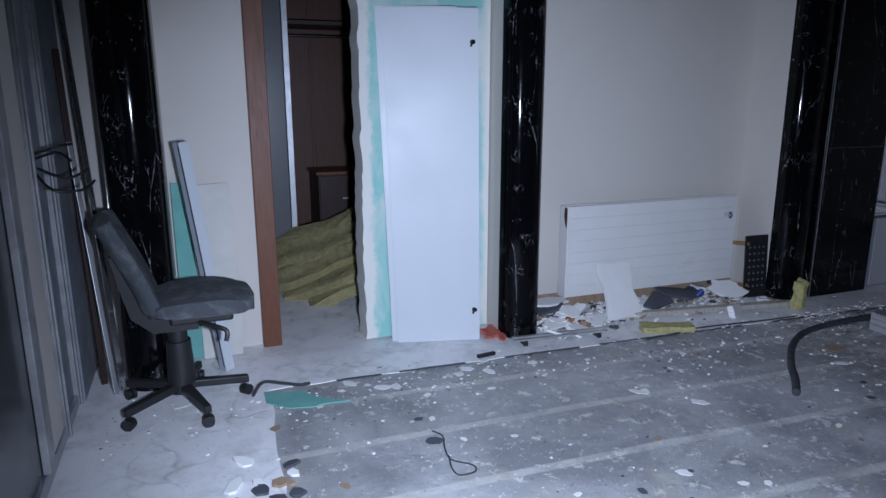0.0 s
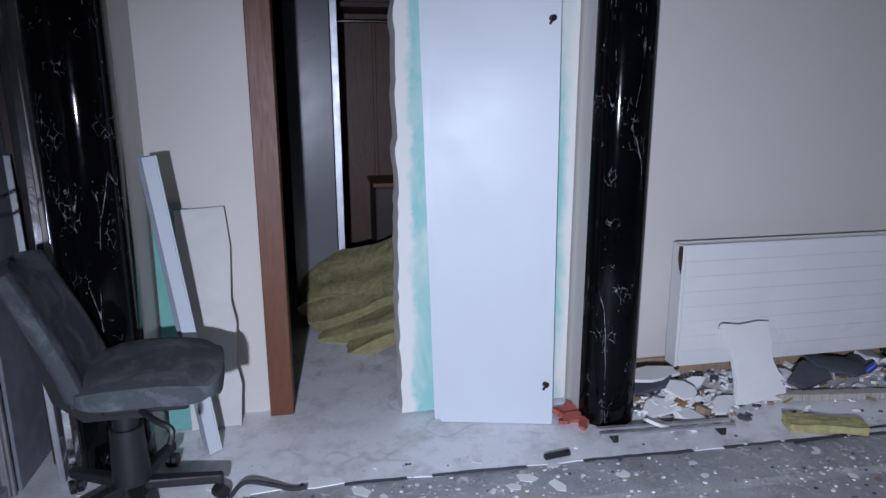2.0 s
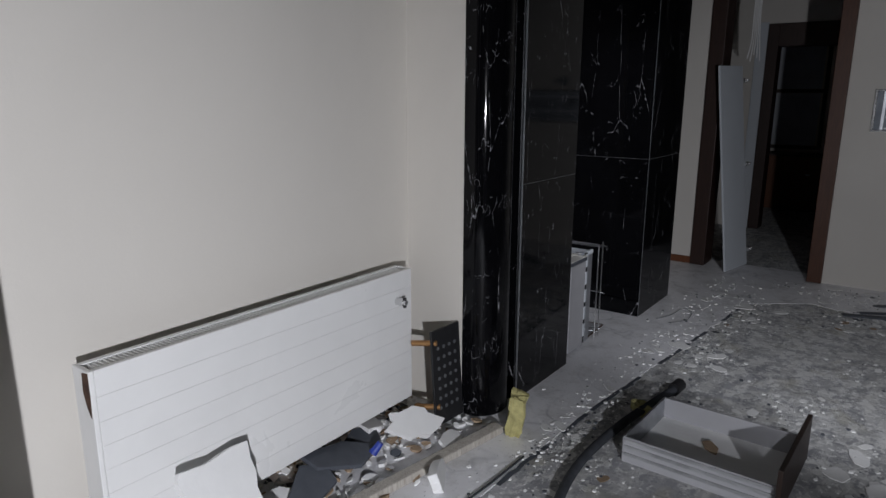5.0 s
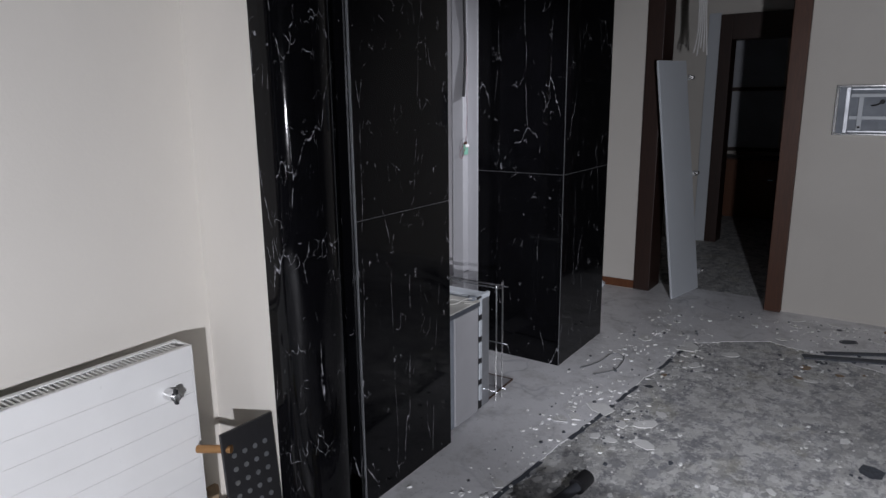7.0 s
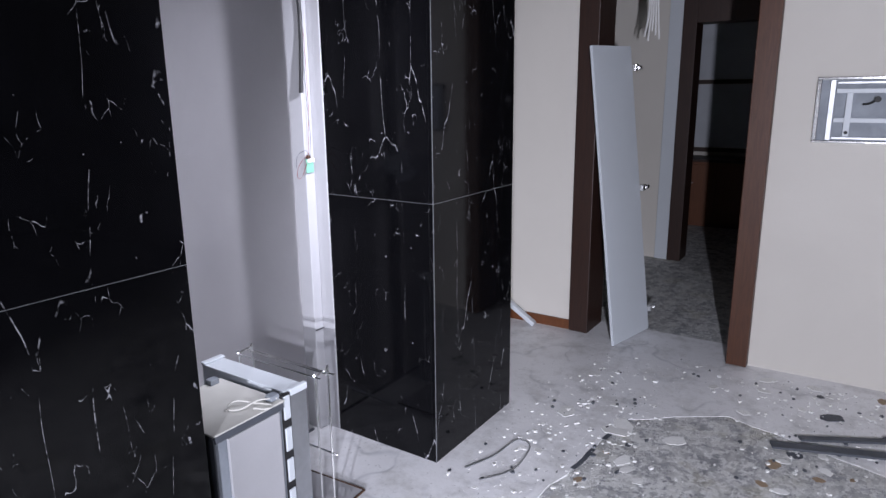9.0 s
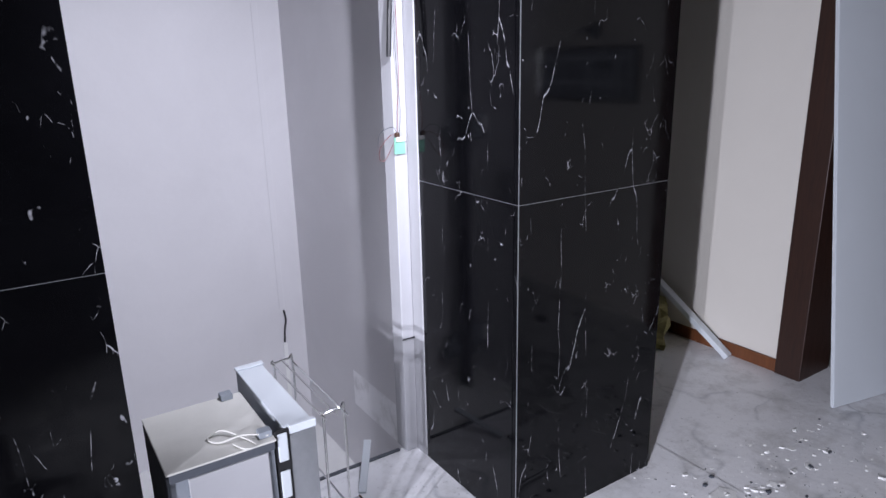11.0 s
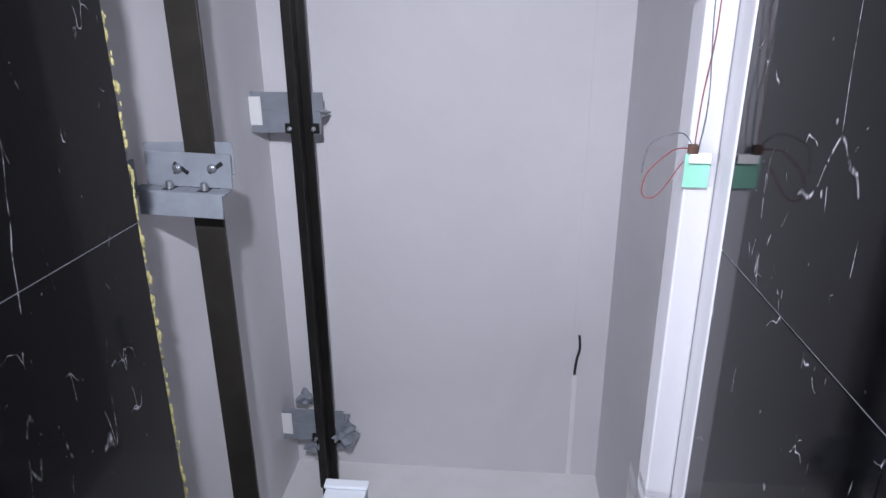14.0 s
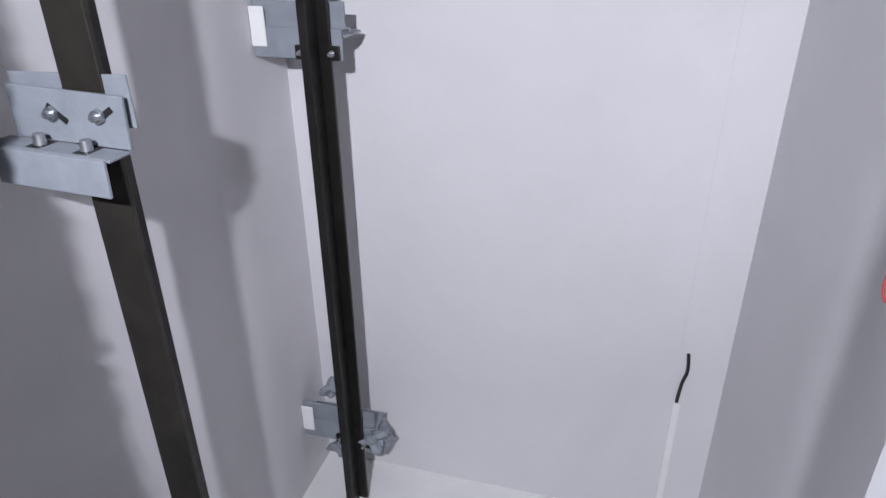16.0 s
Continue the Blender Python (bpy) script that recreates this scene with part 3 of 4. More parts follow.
for x in (RW - 0.16, RW - 0.11):
    bm = bmesh.new()
    rod(bm, (x, 0.05, 0.004), (x, 0.05, -0.04), 0.014, 12)
    part("pipe_stub", bm, PLASTIC, rad, "black pipe stub", smooth=True)

structure("baseboard_broken", (2.04, 4.035, 0.008), (4.05, 4.06, 0.115), RAWWOOD, "bare brown strip where the skirting was torn off", "baseboard", 0.006)


def shard(name, label, category, m, outline, thick, material, group="", bevel=True):
    """A broken flat piece with an uneven outline."""
    bm = bmesh.new()
    prism(bm, outline, 0, thick)
    if bevel:
        bmesh.ops.bevel(bm, geom=bm.edges[:], offset=min(0.002, thick * 0.2), segments=1, affect="EDGES")
    ob = part(name, bm, material)
    ob.matrix_world = m
    return tagged(ob, label, category, group)


shard("plasterboard_offcut", "jagged white plasterboard offcut leaning on the radiator", "plasterboard", pose(2.725, 3.635, 0.01, 64, 3, 4),
      [(-0.15, 0), (-0.1, -0.005), (0.0, 0.006), (0.15, 0.0), (0.155, 0.06), (0.135, 0.1), (0.16, 0.11), (0.135, 0.14), (0.115, 0.19), (0.11, 0.24), (0.125, 0.29), (0.12, 0.34), (0.13, 0.4), (0.06, 0.405), (-0.05, 0.39), (-0.15, 0.4), (-0.165, 0.37), (-0.15, 0.3), (-0.125, 0.22), (-0.13, 0.1)], 0.025, GYPSUM, bevel=False)

beam = thing("timber_batten", "rough timber batten lying in rubble below the radiator", "timber", pose(3.0, 3.63, 0.0075, 0, 0, -9))
bm = bmesh.new()
box(bm, (-0.25, -0.03, 0), (1.05, 0.025, 0.036), 0.005)
for v in bm.verts:
    v.co += 0.006 * noise.noise_vector(v.co * 9)
part("batten", bm, DUSTWOOD, beam)
slates = [(3.14, 3.78, 0.05, 14, -12, 20, 0.14, 0.09), (3.34, 3.82, 0.07, 12, 8, -12, 0.16, 0.08), (3.5, 3.86, 0.05, 5, -6, 12, 0.15, 0.08), (2.18, 3.72, 0.12, 12, -6, 10, 0.14, 0.07)]
for x, y, z, rx, ry, rz, a, b in slates:
    shard("slate_slab", "broken dark grey slab in the rubble", "slab", pose(x, y, z, rx, ry, rz), ragged(5, a * 1.15, b, 0.3), 0.02, SLATE, "broken slabs")
chunks = [(3.52, 3.46, 0.01, 70, 10, 30, 0.11, 0.09, 0.05), (3.72, 3.74, 0.09, 40, 10, -20, 0.15, 0.1, 0.03), (2.2, 3.76, 0.15, 8, 5, 15, 0.16, 0.08, 0.02),
          (2.16, 3.6, 0.06, 14, -8, 30, 0.13, 0.08, 0.02), (2.3, 3.66, 0.1, 20, 12, -25, 0.1, 0.07, 0.02), (2.1, 3.5, 0.03, 12, 20, 50, 0.12, 0.07, 0.02),
          (2.4, 3.78, 0.05, 25, -15, 5, 0.1, 0.06, 0.03), (2.28, 3.52, 0.03, 6, 10, -40, 0.09, 0.06, 0.02), (3.62, 3.92, 0.06, 10, 4, 70, 0.1, 0.08, 0.03), (3.8, 3.58, 0.02, 15, 6, 10, 0.1, 0.06, 0.02),
          (2.48, 3.6, 0.02, 10, -10, 25, 0.09, 0.06, 0.03), (3.0, 3.84, 0.04, 20, 8, -5, 0.1, 0.06, 0.02)]
for x, y, z, rx, ry, rz, a, b, t in chunks:
    shard("plaster_shard", "broken white plaster shard in the rubble", "rubble", pose(x, y, z, rx, ry, rz), ragged(13, a * 0.95, b * 0.75, 0.3), t * 0.8, GYPSUM, "plaster rubble")
for x, y, z, rz, s in ((2.3, 3.62, 0.05, 20, 0.07), (2.36, 3.57, 0.03, 70, 0.05), (2.22, 3.68, 0.03, 10, 0.06)):
    shard("brick_shard", "orange-brown broken masonry chip", "rubble", pose(x, y, z, 18, 12, rz), ragged(6, s, s * 0.7, 0.3), 0.03, COPPER if s > 0.06 else RAWWOOD, "plaster rubble")
for x, y, rz, s in ((1.73, 3.66, 10, 0.05), (1.78, 3.62, 60, 0.035), (1.7, 3.72, 120, 0.045), (1.75, 3.74, 30, 0.05), (1.76, 3.58, 80, 0.028), (1.69, 3.63, 200, 0.03), (1.72, 3.7, 150, 0.03)):
    shard("red_rubble", "red broken masonry lump at the column's foot", "rubble", pose(x, y, 0.008, 14, -10, rz), ragged(11, s, s * 0.65, 0.4), s * 0.55, REDCORE, "red masonry lumps")
rr = random.Random(3)
for mt, count, lab in ((GYPSUM, 620, "small white plaster crumbs along the wall"), (RAWWOOD, 240, "small brown splinters and crumbs along the wall"), (SLATE, 130, "small dark chips along the wall")):
    bm = bmesh.new()
    for i in range(count):
        x = rr.uniform(2.04, 4.05) if i % 3 else 2.27 + rr.gauss(0, 0.14)
        y = 4.03 - abs(rr.gauss(0, 0.22)) if i % 3 else 3.68 + rr.gauss(0, 0.11)
        if y < 3.45 or y > 4.03 or x < 2.05:
            continue
        h = 0.11 * max(0, 1 - abs(x - 2.25) / 0.35) * max(0, 1 - abs(y - 3.68) / 0.25) + 0.008
        s = rr.uniform(0.008, 0.034)
        long = rr.uniform(0.25, 0.8)
        prism(bm, ragged(6, s, s * long, 0.35), 0, rr.uniform(0.004, 0.014), pose(x, y, rr.uniform(0.006, 0.006 + h), rr.uniform(-30, 30), rr.uniform(-30, 30), rr.uniform(0, 360)))
    tagged(part("rubble_crumbs", bm, mt), lab, "rubble", kind="stuff")

prof = thing("metal_profile", "grey steel ceiling profile lying on the floor edge", "metal profile", pose(2.1, 3.43, 0.009, 0, 0, -4))
for y in (-0.018, 0.03):
    block("bar", (-0.32, y - 0.012, 0.034), (0.32, y + 0.012, 0.046), ALU, prof, 0.002, "dull aluminium bar")
for x in (-0.25, 0.26):
    block("foot", (x - 0.012, -0.034, 0), (x + 0.012, 0.044, 0.0335), PLASTIC, prof, 0.003, "black foot")

for x, y, rz, n in ((2.2, 3.5, -8, 0.32), (1.55, 3.36, 8, 0.12)):
    tagged(block("black_bar", (-n / 2, -0.012, 0), (n / 2, 0.012, 0.02), PLASTIC, None, 0.003), "short black bar lying at the floor edge", "bar", "black bars").matrix_world = pose(x, y, 0.0085, 0, 0, rz)

plate = thing("perforated_plate", "dark perforated metal plate leaning on the marble column", "metal plate", pose(3.87, 3.71, 0.012, -4, 0, -3))
block("sheet", (0, 0, 0), (0.21, 0.012, 0.48), PLASTIC, plate, 0.002)
for i in range(4):
    for j in range(7):
        bm = bmesh.new()
        rod(bm, (0.04 + i * 0.042, -0.0005, 0.09 + j * 0.05), (0.04 + i * 0.042, -0.004, 0.09 + j * 0.05), 0.009, 10)
        part("rivet", bm, STEEL, plate, "bright round rivet")
for z in (0.1, 0.42):
    bm = bmesh.new()
    rod(bm, (0.03, -0.006, z), (-0.03, 0.1, z), 0.014, 12)
    part("copper_peg", bm, COPPER, plate, "copper pipe end", smooth=True)
bm = bmesh.new()
rod(bm, (3.44, 3.73, 0.075), (3.47, 3.71, 0.12), 0.02, 14, 0.014)
tagged(part("blue_cap", bm, BLUE, None, smooth=True), "small dark blue plastic cap in the rubble", "cap")


def lump(name, label, size, m, seed):
    bm = bmesh.new()
    bmesh.ops.create_cube(bm, size=1)
    bmesh.ops.subdivide_edges(bm, edges=bm.edges[:], cuts=4, use_grid_fill=True)
    for v in bm.verts:
        p = Vector(v.co)
        v.co = Vector((p.x * size[0], p.y * size[1], (p.z + 0.5) * size[2])) + 0.12 * min(size) * 2 * noise.noise_vector(p * 3 + Vector((seed, 0, 0)))
    ob = part(name, bm, FOAM, None, smooth=False)
    ob.matrix_world = m
    return tagged(ob, label, "insulation", "yellow wool scraps")


lump("wool_scrap", "flat scrap of yellow mineral wool on the floor", (0.34, 0.11, 0.04), pose(2.85, 3.34, 0.01, 0, 0, -18), 1)
lump("wool_scrap", "upright scrap of yellow mineral wool by the column", (0.09, 0.07, 0.21), pose(4.07, 3.40, 0.01, 8, -10, 20), 5)
lump("wool_scrap", "small scrap of yellow wool by the hose", (0.1, 0.07, 0.05), pose(4.62, 2.98, 0.005, 0, 0, 40), 9)
lump("wool_scrap", "matted yellow-green wool on the niche floor", (0.35, 0.3, 0.2), pose(7.72, 4.42, 0.008, 0, 0, 40), 13)

# ---- west corner: chair, partition, leaning boards ----
chair = thing("office_chair", "dusty grey office chair on a black five-star base", "chair", pose(-0.13, 3.34, 0.008))


def cushion(w, d, h, bend=0.0, seed=0, taper=0.0):
    bm = bmesh.new()
    bmesh.ops.create_cube(bm, size=2)
    bmesh.ops.subdivide_edges(bm, edges=bm.edges[:], cuts=9, use_grid_fill=True)
    for v in bm.verts:
        x, y, z = v.co
        k = (abs(x) ** 4 + abs(y) ** 4 + 0.0001) ** 0.25
        f = max(abs(x), abs(y)) / k if k > 0.1 else 1
        edge = 1 - 1.5 * max(0, k - 0.55) ** 2
        x, y = x * f, y * f
        v.co = (x * w / 2, y * d / 2 * (1 - taper * x), z * h / 2 * edge + bend * x * x + 0.006 * noise.noise(Vector((x * 2 + seed, y * 2, z))))
    return bm


seat = part("seat", cushion(0.48, 0.47, 0.1, -0.02, 1), FABRIC, chair, "dusty grey fabric seat", smooth=True)
seat.matrix_local = pose(0.12, -0.04, 0.565, 0, 2, 4)


def shell(spine, width, thick):
    """A padded back, swept along its side profile, with rounded rims."""
    bm = bmesh.new()
    n, rings = 20, []
    k = len(spine)
    for i, (x, z) in enumerate(spine):
        (ax, az), (bx, bz) = spine[max(i - 1, 0)], spine[min(i + 1, k - 1)]
        d = Vector((bx - ax, 0, bz - az)).normalized()
        out = Vector((d.z, 0, -d.x))
        u = i / (k - 1)
        round_off = min(1.0, (1 - (2 * u - 1) ** 8) ** 0.5 + 0.25)
        w, th = width / 2 * round_off * (1 - 0.12 * u), thick / 2 * min(1.0, round_off)
        ring = []
        for j in range(n):
            c, q = math.cos(6.2832 * j / n), math.sin(6.2832 * j / n)
            c, q = math.copysign(abs(c) ** 0.45, c), math.copysign(abs(q) ** 0.7, q)
            ring.append(bm.verts.new(Vector((x, c * w, z)) + out * (q * th + 0.035 * c * c)))
        rings.append(ring)
    for p, q in zip(rings, rings[1:]):
        for j in range(n):
            bm.faces.new((p[j], p[(j + 1) % n], q[(j + 1) % n], q[j]))
    bm.faces.new(rings[0][::-1]), bm.faces.new(rings[-1])
    return bm


spine = []
for i in range(17):
    u = i / 16
    spine.append((-0.105 - 0.05 * math.sin(2.2 * u) - 0.15 * u * u, 0.515 + 0.475 * u))
back = part("backrest", shell(spine, 0.42, 0.085), FABRIC, chair, "curved grey fabric backrest", smooth=True)
back.matrix_local = pose(0.0, -0.03, 0, 0, 0, 4)
bm = bmesh.new()
box(bm, (-0.02, -0.19, 0.47), (0.26, 0.13, 0.512), 0.012)
part("seat_shell", bm, PLASTIC, chair, "black plastic seat shell")
bm = bmesh.new()
prism(bm, [(-0.255, 0.8), (-0.225, 0.64), (-0.19, 0.5), (-0.1, 0.42), (0.1, 0.42), (0.1, 0.5), (-0.08, 0.5), (-0.15, 0.56), (-0.185, 0.7), (-0.22, 0.8)], -0.09, 0.11, pose(0, 0, 0, 90, 0, 0))
part("back_bracket", bm, PLASTIC, chair, "black back bracket")
bm = bmesh.new()
rod(bm, (0, 0, 0.12), (0, 0, 0.34), 0.068, 18, 0.058)
rod(bm, (0, 0, 0.34), (0, 0, 0.475), 0.045, 16)
part("gas_column", bm, PLASTIC, chair, "black gas lift column", smooth=True)
bm = bmesh.new()
tube(bm, [(0.08, -0.15, 0.48), (0.17, -0.26, 0.475), (0.22, -0.29, 0.455), (0.215, -0.3, 0.41)], 0.011, 8)
part("lever", bm, PLASTIC, chair, "black height lever", smooth=True)
bm = bmesh.new()
rod(bm, (0, 0, 0.07), (0, 0, 0.14), 0.055, 18, 0.05)
part("hub", bm, PLASTIC, chair, smooth=True)
for i in range(5):
    a = radians(-69 + 72 * i)
    c, s = math.cos(a), math.sin(a)
    bm = bmesh.new()
    v = box(bm, (0.04, -0.026, 0.075), (0.32, 0.026, 0.115), 0.008)
    for p in bm.verts:
        u = (p.co.x - 0.04) / 0.28
        p.co.y *= 1 - 0.4 * u
        p.co.z -= 0.025 * u * u - 0.01
    bmesh.ops.transform(bm, matrix=pose(0, 0, 0, 0, 0, -69 + 72 * i), verts=bm.verts)
    leg = part("leg", bm, PLASTIC, chair)
    for side in (-0.013, 0.013):
        bm = bmesh.new()
        rod(bm, (-0.0, side - 0.009, 0.0225), (0, side + 0.009, 0.0225), 0.028, 16)
        bmesh.ops.transform(bm, matrix=Matrix.Translation((0.305 * c, 0.305 * s, 0)) @ pose(0, 0, 0, 0, 0, 40 * i), verts=bm.verts)
        part("castor", bm, PLASTIC, leg, smooth=True)

part_w = thing("glass_partition", "dusty dark glass partition in worn aluminium frames", "partition", pose(-0.63, 0, 0.008))
tagged(part_w, kind="structure")
for y in (3.5, 3.15, 1.7, 0.2):
    block("upright", (-0.045, y, 0), (0.012, y + 0.05, 2.88), ALU, part_w, 0.004, "scratched aluminium upright")
    block("bead", (0.0125, y + 0.014, 0), (0.024, y + 0.034, 2.88), ALU, part_w, 0.003, "bright glazing bead")
block("plank", (-0.008, 2.86, 0.062), (0.004, 3.12, 2.8), WALL, part_w, 0.003, "stained cream board behind the upright")
block("plank", (-0.008, 2.72, 0.062), (0.02, 2.83, 2.8), ALU, part_w, 0.003, "scratched grey metal board")
for y0, y1 in ((3.2, 3.5), (1.75, 3.15), (0.25, 1.7)):
    block("pane", (-0.02, y0, 0.061), (-0.01, y1, 2.8), DARKGLASS if y1 < 3.4 else GREYPAINT, part_w)
    block("bottom_rail", (-0.04, y0 + 0.001, 0), (0.008, y1 - 0.001, 0.06), STEEL, part_w, 0.003)
structure("wall_return_west", (-0.72, 3.56, 0.0), (-0.6, 4.06, TOP), GREYPAINT, "grey unpainted wall return beside the partition", "wall", 0.003)
for i, pts in enumerate(([(0, 0, 0), (0.1, -0.05, 0.03), (0.16, -0.12, 0.0)], [(0, 0, -0.03), (0.12, -0.02, -0.08), (0.2, 0.05, -0.05)], [(0, 0, -0.05), (0.08, -0.1, -0.12), (0.18, -0.04, -0.13), (0.22, 0.03, -0.1)], [(0, 0, 0.02), (0.09, 0.04, 0.05), (0.15, 0.02, 0.06)])):
    bm = bmesh.new()
    tube(bm, pts, 0.006, 7)
    ob = tagged(part("cut_cable", bm, PLASTIC, None, smooth=True), "cut black cable sticking out of the partition", "cable", "cut cables")
    ob.matrix_world = pose(-0.62, 3.2, 1.26)


def lean(name, label, category, a, b, w, d, material, group="", spin=0):
    """A straight bar from its foot a to its top b."""
    a, b = Vector(a), Vector(b)
    bm = bmesh.new()
    box(bm, (-w / 2, -d / 2, 0), (w / 2, d / 2, (b - a).length), 0.003)
    ob = part(name, bm, material)
    ob.matrix_world = Matrix.Translation(a) @ (b - a).to_track_quat("Z", "Y").to_matrix().to_4x4() @ pose(0, 0, 0, 0, 0, spin)
    return tagged(ob, label, category, group)


lean("metal_strip", "thin bright metal strip leaning on the wall", "metal strip", (-0.43, 3.62, 0.01), (-0.575, 3.98, 2.35), 0.03, 0.012, CHROME, "leaning strips")
lean("metal_strip", "thin bright metal strip leaning on the wall", "metal strip", (-0.46, 3.58, 0.01), (-0.565, 3.78, 1.3), 0.025, 0.015, STEEL, "leaning strips")
lean("wooden_lath", "dark wooden lath leaning beside metal strips", "lath", (-0.53, 3.74, 0.01), (-0.585, 3.86, 1.75), 0.03, 0.02, DARKWOOD, "leaning strips")
chan = thing("white_profile", "white channel profile leaning on the marble column", "profile", Matrix.Translation((0.1, 3.72, 0.01)) @ Vector((-0.145, -0.02, 1.28)).to_track_quat("Z", "Y").to_matrix().to_4x4() @ pose(0, 0, 0, 0, 0, 25))
for name, lo, hi, mt in (("web", (-0.03, 0.02, 0), (0.03, 0.028, 1.29), WHITE), ("flange", (0.023, -0.03, 0), (0.03, 0.0195, 1.29), WHITE), ("flange", (-0.03, -0.03, 0), (-0.023, 0.0195, 1.29), GREYPAINT), ("insert", (-0.022, -0.01, 0.01), (0.022, 0.0195, 1.27), SLATE)):
    block(name, lo, hi, mt, chan, 0.002)
shard("plasterboard_offcut", "white plasterboard offcut leaning on the wall", "plasterboard", pose(0.13, 3.93, 0.01, 85, 0, 3), [(-0.15, 0), (0.07, 0), (0.085, 0.2), (0.065, 0.3), (0.08, 0.5), (0.06, 0.6), (0.075, 0.85), (0.06, 1.03), (-0.15, 1.02)], 0.013, BOARDFACE, "leaning boards")
shard("plasterboard_offcut", "green plasterboard offcut leaning on the wall", "plasterboard", pose(0.02, 3.95, 0.01, 86, 0, 2), [(-0.14, 0), (0.0, 0), (0.06, 0.4), (0.03, 0.7), (0.02, 1.02), (-0.14, 1.04)], 0.013, TEAL, "leaning boards")
shard("green_sheet", "torn turquoise board facing lying on the floor", "sheet", pose(0.42, 3.17, 0.009, 1, 0, -18), [(-0.2, 0.09), (-0.16, -0.04), (-0.03, -0.1), (0.09, -0.09), (0.12, -0.06), (0.26, -0.03), (0.14, 0.0), (0.06, 0.03), (0.0, 0.1), (-0.1, 0.07)], 0.006, TEAL)

cables = (("black wire loop lying on the screed", [(0.94, 2.62, 0.01), (0.97, 2.56, 0.008), (0.94, 2.46, 0.012), (0.93, 2.36, 0.01), (1.0, 2.29, 0.008), (0.99, 2.24, 0.007), (0.92, 2.24, 0.007), (0.91, 2.3, 0.01), (0.93, 2.38, 0.016)], 0.0035),
          ("black cable end beside the chair castor", [(0.2, 3.28, 0.02), (0.26, 3.36, 0.05), (0.36, 3.36, 0.03), (0.44, 3.33, 0.02), (0.5, 3.33, 0.02)], 0.009),
          ("thin pale wire curled on the marble floor", [(6.05, 3.3, 0.015), (6.2, 3.22, 0.012), (6.4, 3.24, 0.014), (6.42, 3.32, 0.013), (6.25, 3.34, 0.013), (6.1, 3.4, 0.012)], 0.003),
          ("thin black wire on the floor edge", [(2.62, 3.25, 0.01), (2.9, 3.27, 0.012), (3.1, 3.3, 0.011), (3.6, 3.26, 0.011), (3.9, 3.25, 0.01)], 0.005))
for lab, pts, r in cables:
    bm = bmesh.new()
    tube(bm, pts, r, 7)
    tagged(part("loose_cable", bm, RUBBER if "pale" not in lab else STEEL, None, smooth=True), lab, "cable")
bm = bmesh.new()
tube(bm, [(4.88, 2.9, 0.06), (4.75, 2.93, 0.05), (4.4, 3.0, 0.03), (4.0, 3.02, 0.0225), (3.65, 2.96, 0.0225), (3.38, 2.82, 0.0225), (3.12, 2.6, 0.0225), (2.95, 2.42, 0.0225), (2.82, 2.3, 0.024)], 0.021, 12, 10)
hose = tagged(part("hose", bm, RUBBER, None, smooth=True), "thick dusty grey hose curving over the screed", "hose")
bm = bmesh.new()
rod(bm, (4.875, 2.9, 0.06), (4.96, 2.89, 0.065), 0.033, 14)
part("coupling", bm, PLASTIC, hose, "black hose coupling", smooth=True)
draw = thing("drawer", "pulled-out white drawer with dark brown front on the floor", "drawer", pose(4.38, 2.575, 0.001, 0, 0, -92))
block("bottom", (-0.3, -0.24, 0.012), (0.3, 0.24, 0.02), GYPSUM, draw, label="white dusty drawer bottom")
for y in (-0.25, 0.238):
    s = block("side", (-0.31, y, 0.0), (0.31, y + 0.012, 0.118), POSTPAINT, draw, 0.002, "steel drawer side")
    for z in (0.035, 0.07, 0.1):
        yy = y - 0.007 if y < 0 else y + 0.0125
        block("runner", (-0.3, yy, z), (0.3, yy + 0.0065, z + 0.014), ALU, s, 0.002)
block("back", (-0.31, -0.2375, 0.0), (-0.3, 0.2375, 0.12), STEEL, draw, 0.002)
block("front", (0.3105, -0.29, 0.0), (0.33, 0.29, 0.21), BLACKWOOD, draw, 0.003, "dark brown wooden front")
shard("plaster_shard", "plaster chip lying in the drawer", "rubble", pose(4.45, 2.6, 0.022, 0, 0, 30), ragged(7, 0.06, 0.03, 0.3), 0.01, RAWWOOD, "plaster rubble")

# ---- lift shaft ----
encl = thing("switch_cabinet", "pale grey metal switch cabinet standing before the shaft", "cabinet", pose(5.04, 3.61, 0.009))
block("body", (0, 0.012, 0), (0.27, 0.32, 0.585), GREYPAINT, encl, 0.003)
block("side_panel", (-0.006, 0.005, 0.01), (-0.0005, 0.315, 0.58), SLATE, encl, 0.001, "dark blue-grey side panel")
block("top", (-0.006, 0.0, 0.586), (0.275, 0.325, 0.592), BOARDFACE, encl, 0.002, "pale dusty lid")
block("front_panel", (0.045, 0.0, 0.01), (0.25, 0.011, 0.56), POSTPAINT, encl, 0.002, "pale front panel")
block("edge_strip", (0.0, 0.001, 0.562), (0.27, 0.0115, 0.5855), SLATE, encl, 0.002)
for i in range(6):
    bm = bmesh.new()
    tube(bm, [(0.276, 0.03, 0.06 + i * 0.085), (0.29, 0.1, 0.1 + i * 0.085), (0.288, 0.16, 0.06 + i * 0.085), (0.29, 0.23, 0.1 + i * 0.085), (0.276, 0.3, 0.06 + i * 0.085)], 0.011, 7)
    part("cable_loop", bm, PLASTIC, encl, "black cable loop", smooth=True)
for x, y in ((0.236, 0.02), (0.21, 0.29)):
    block("latch", (x, y, 0.5925), (x + 0.035, y + 0.03, 0.612), GREYPAINT, encl, 0.002)
bm = bmesh.new()
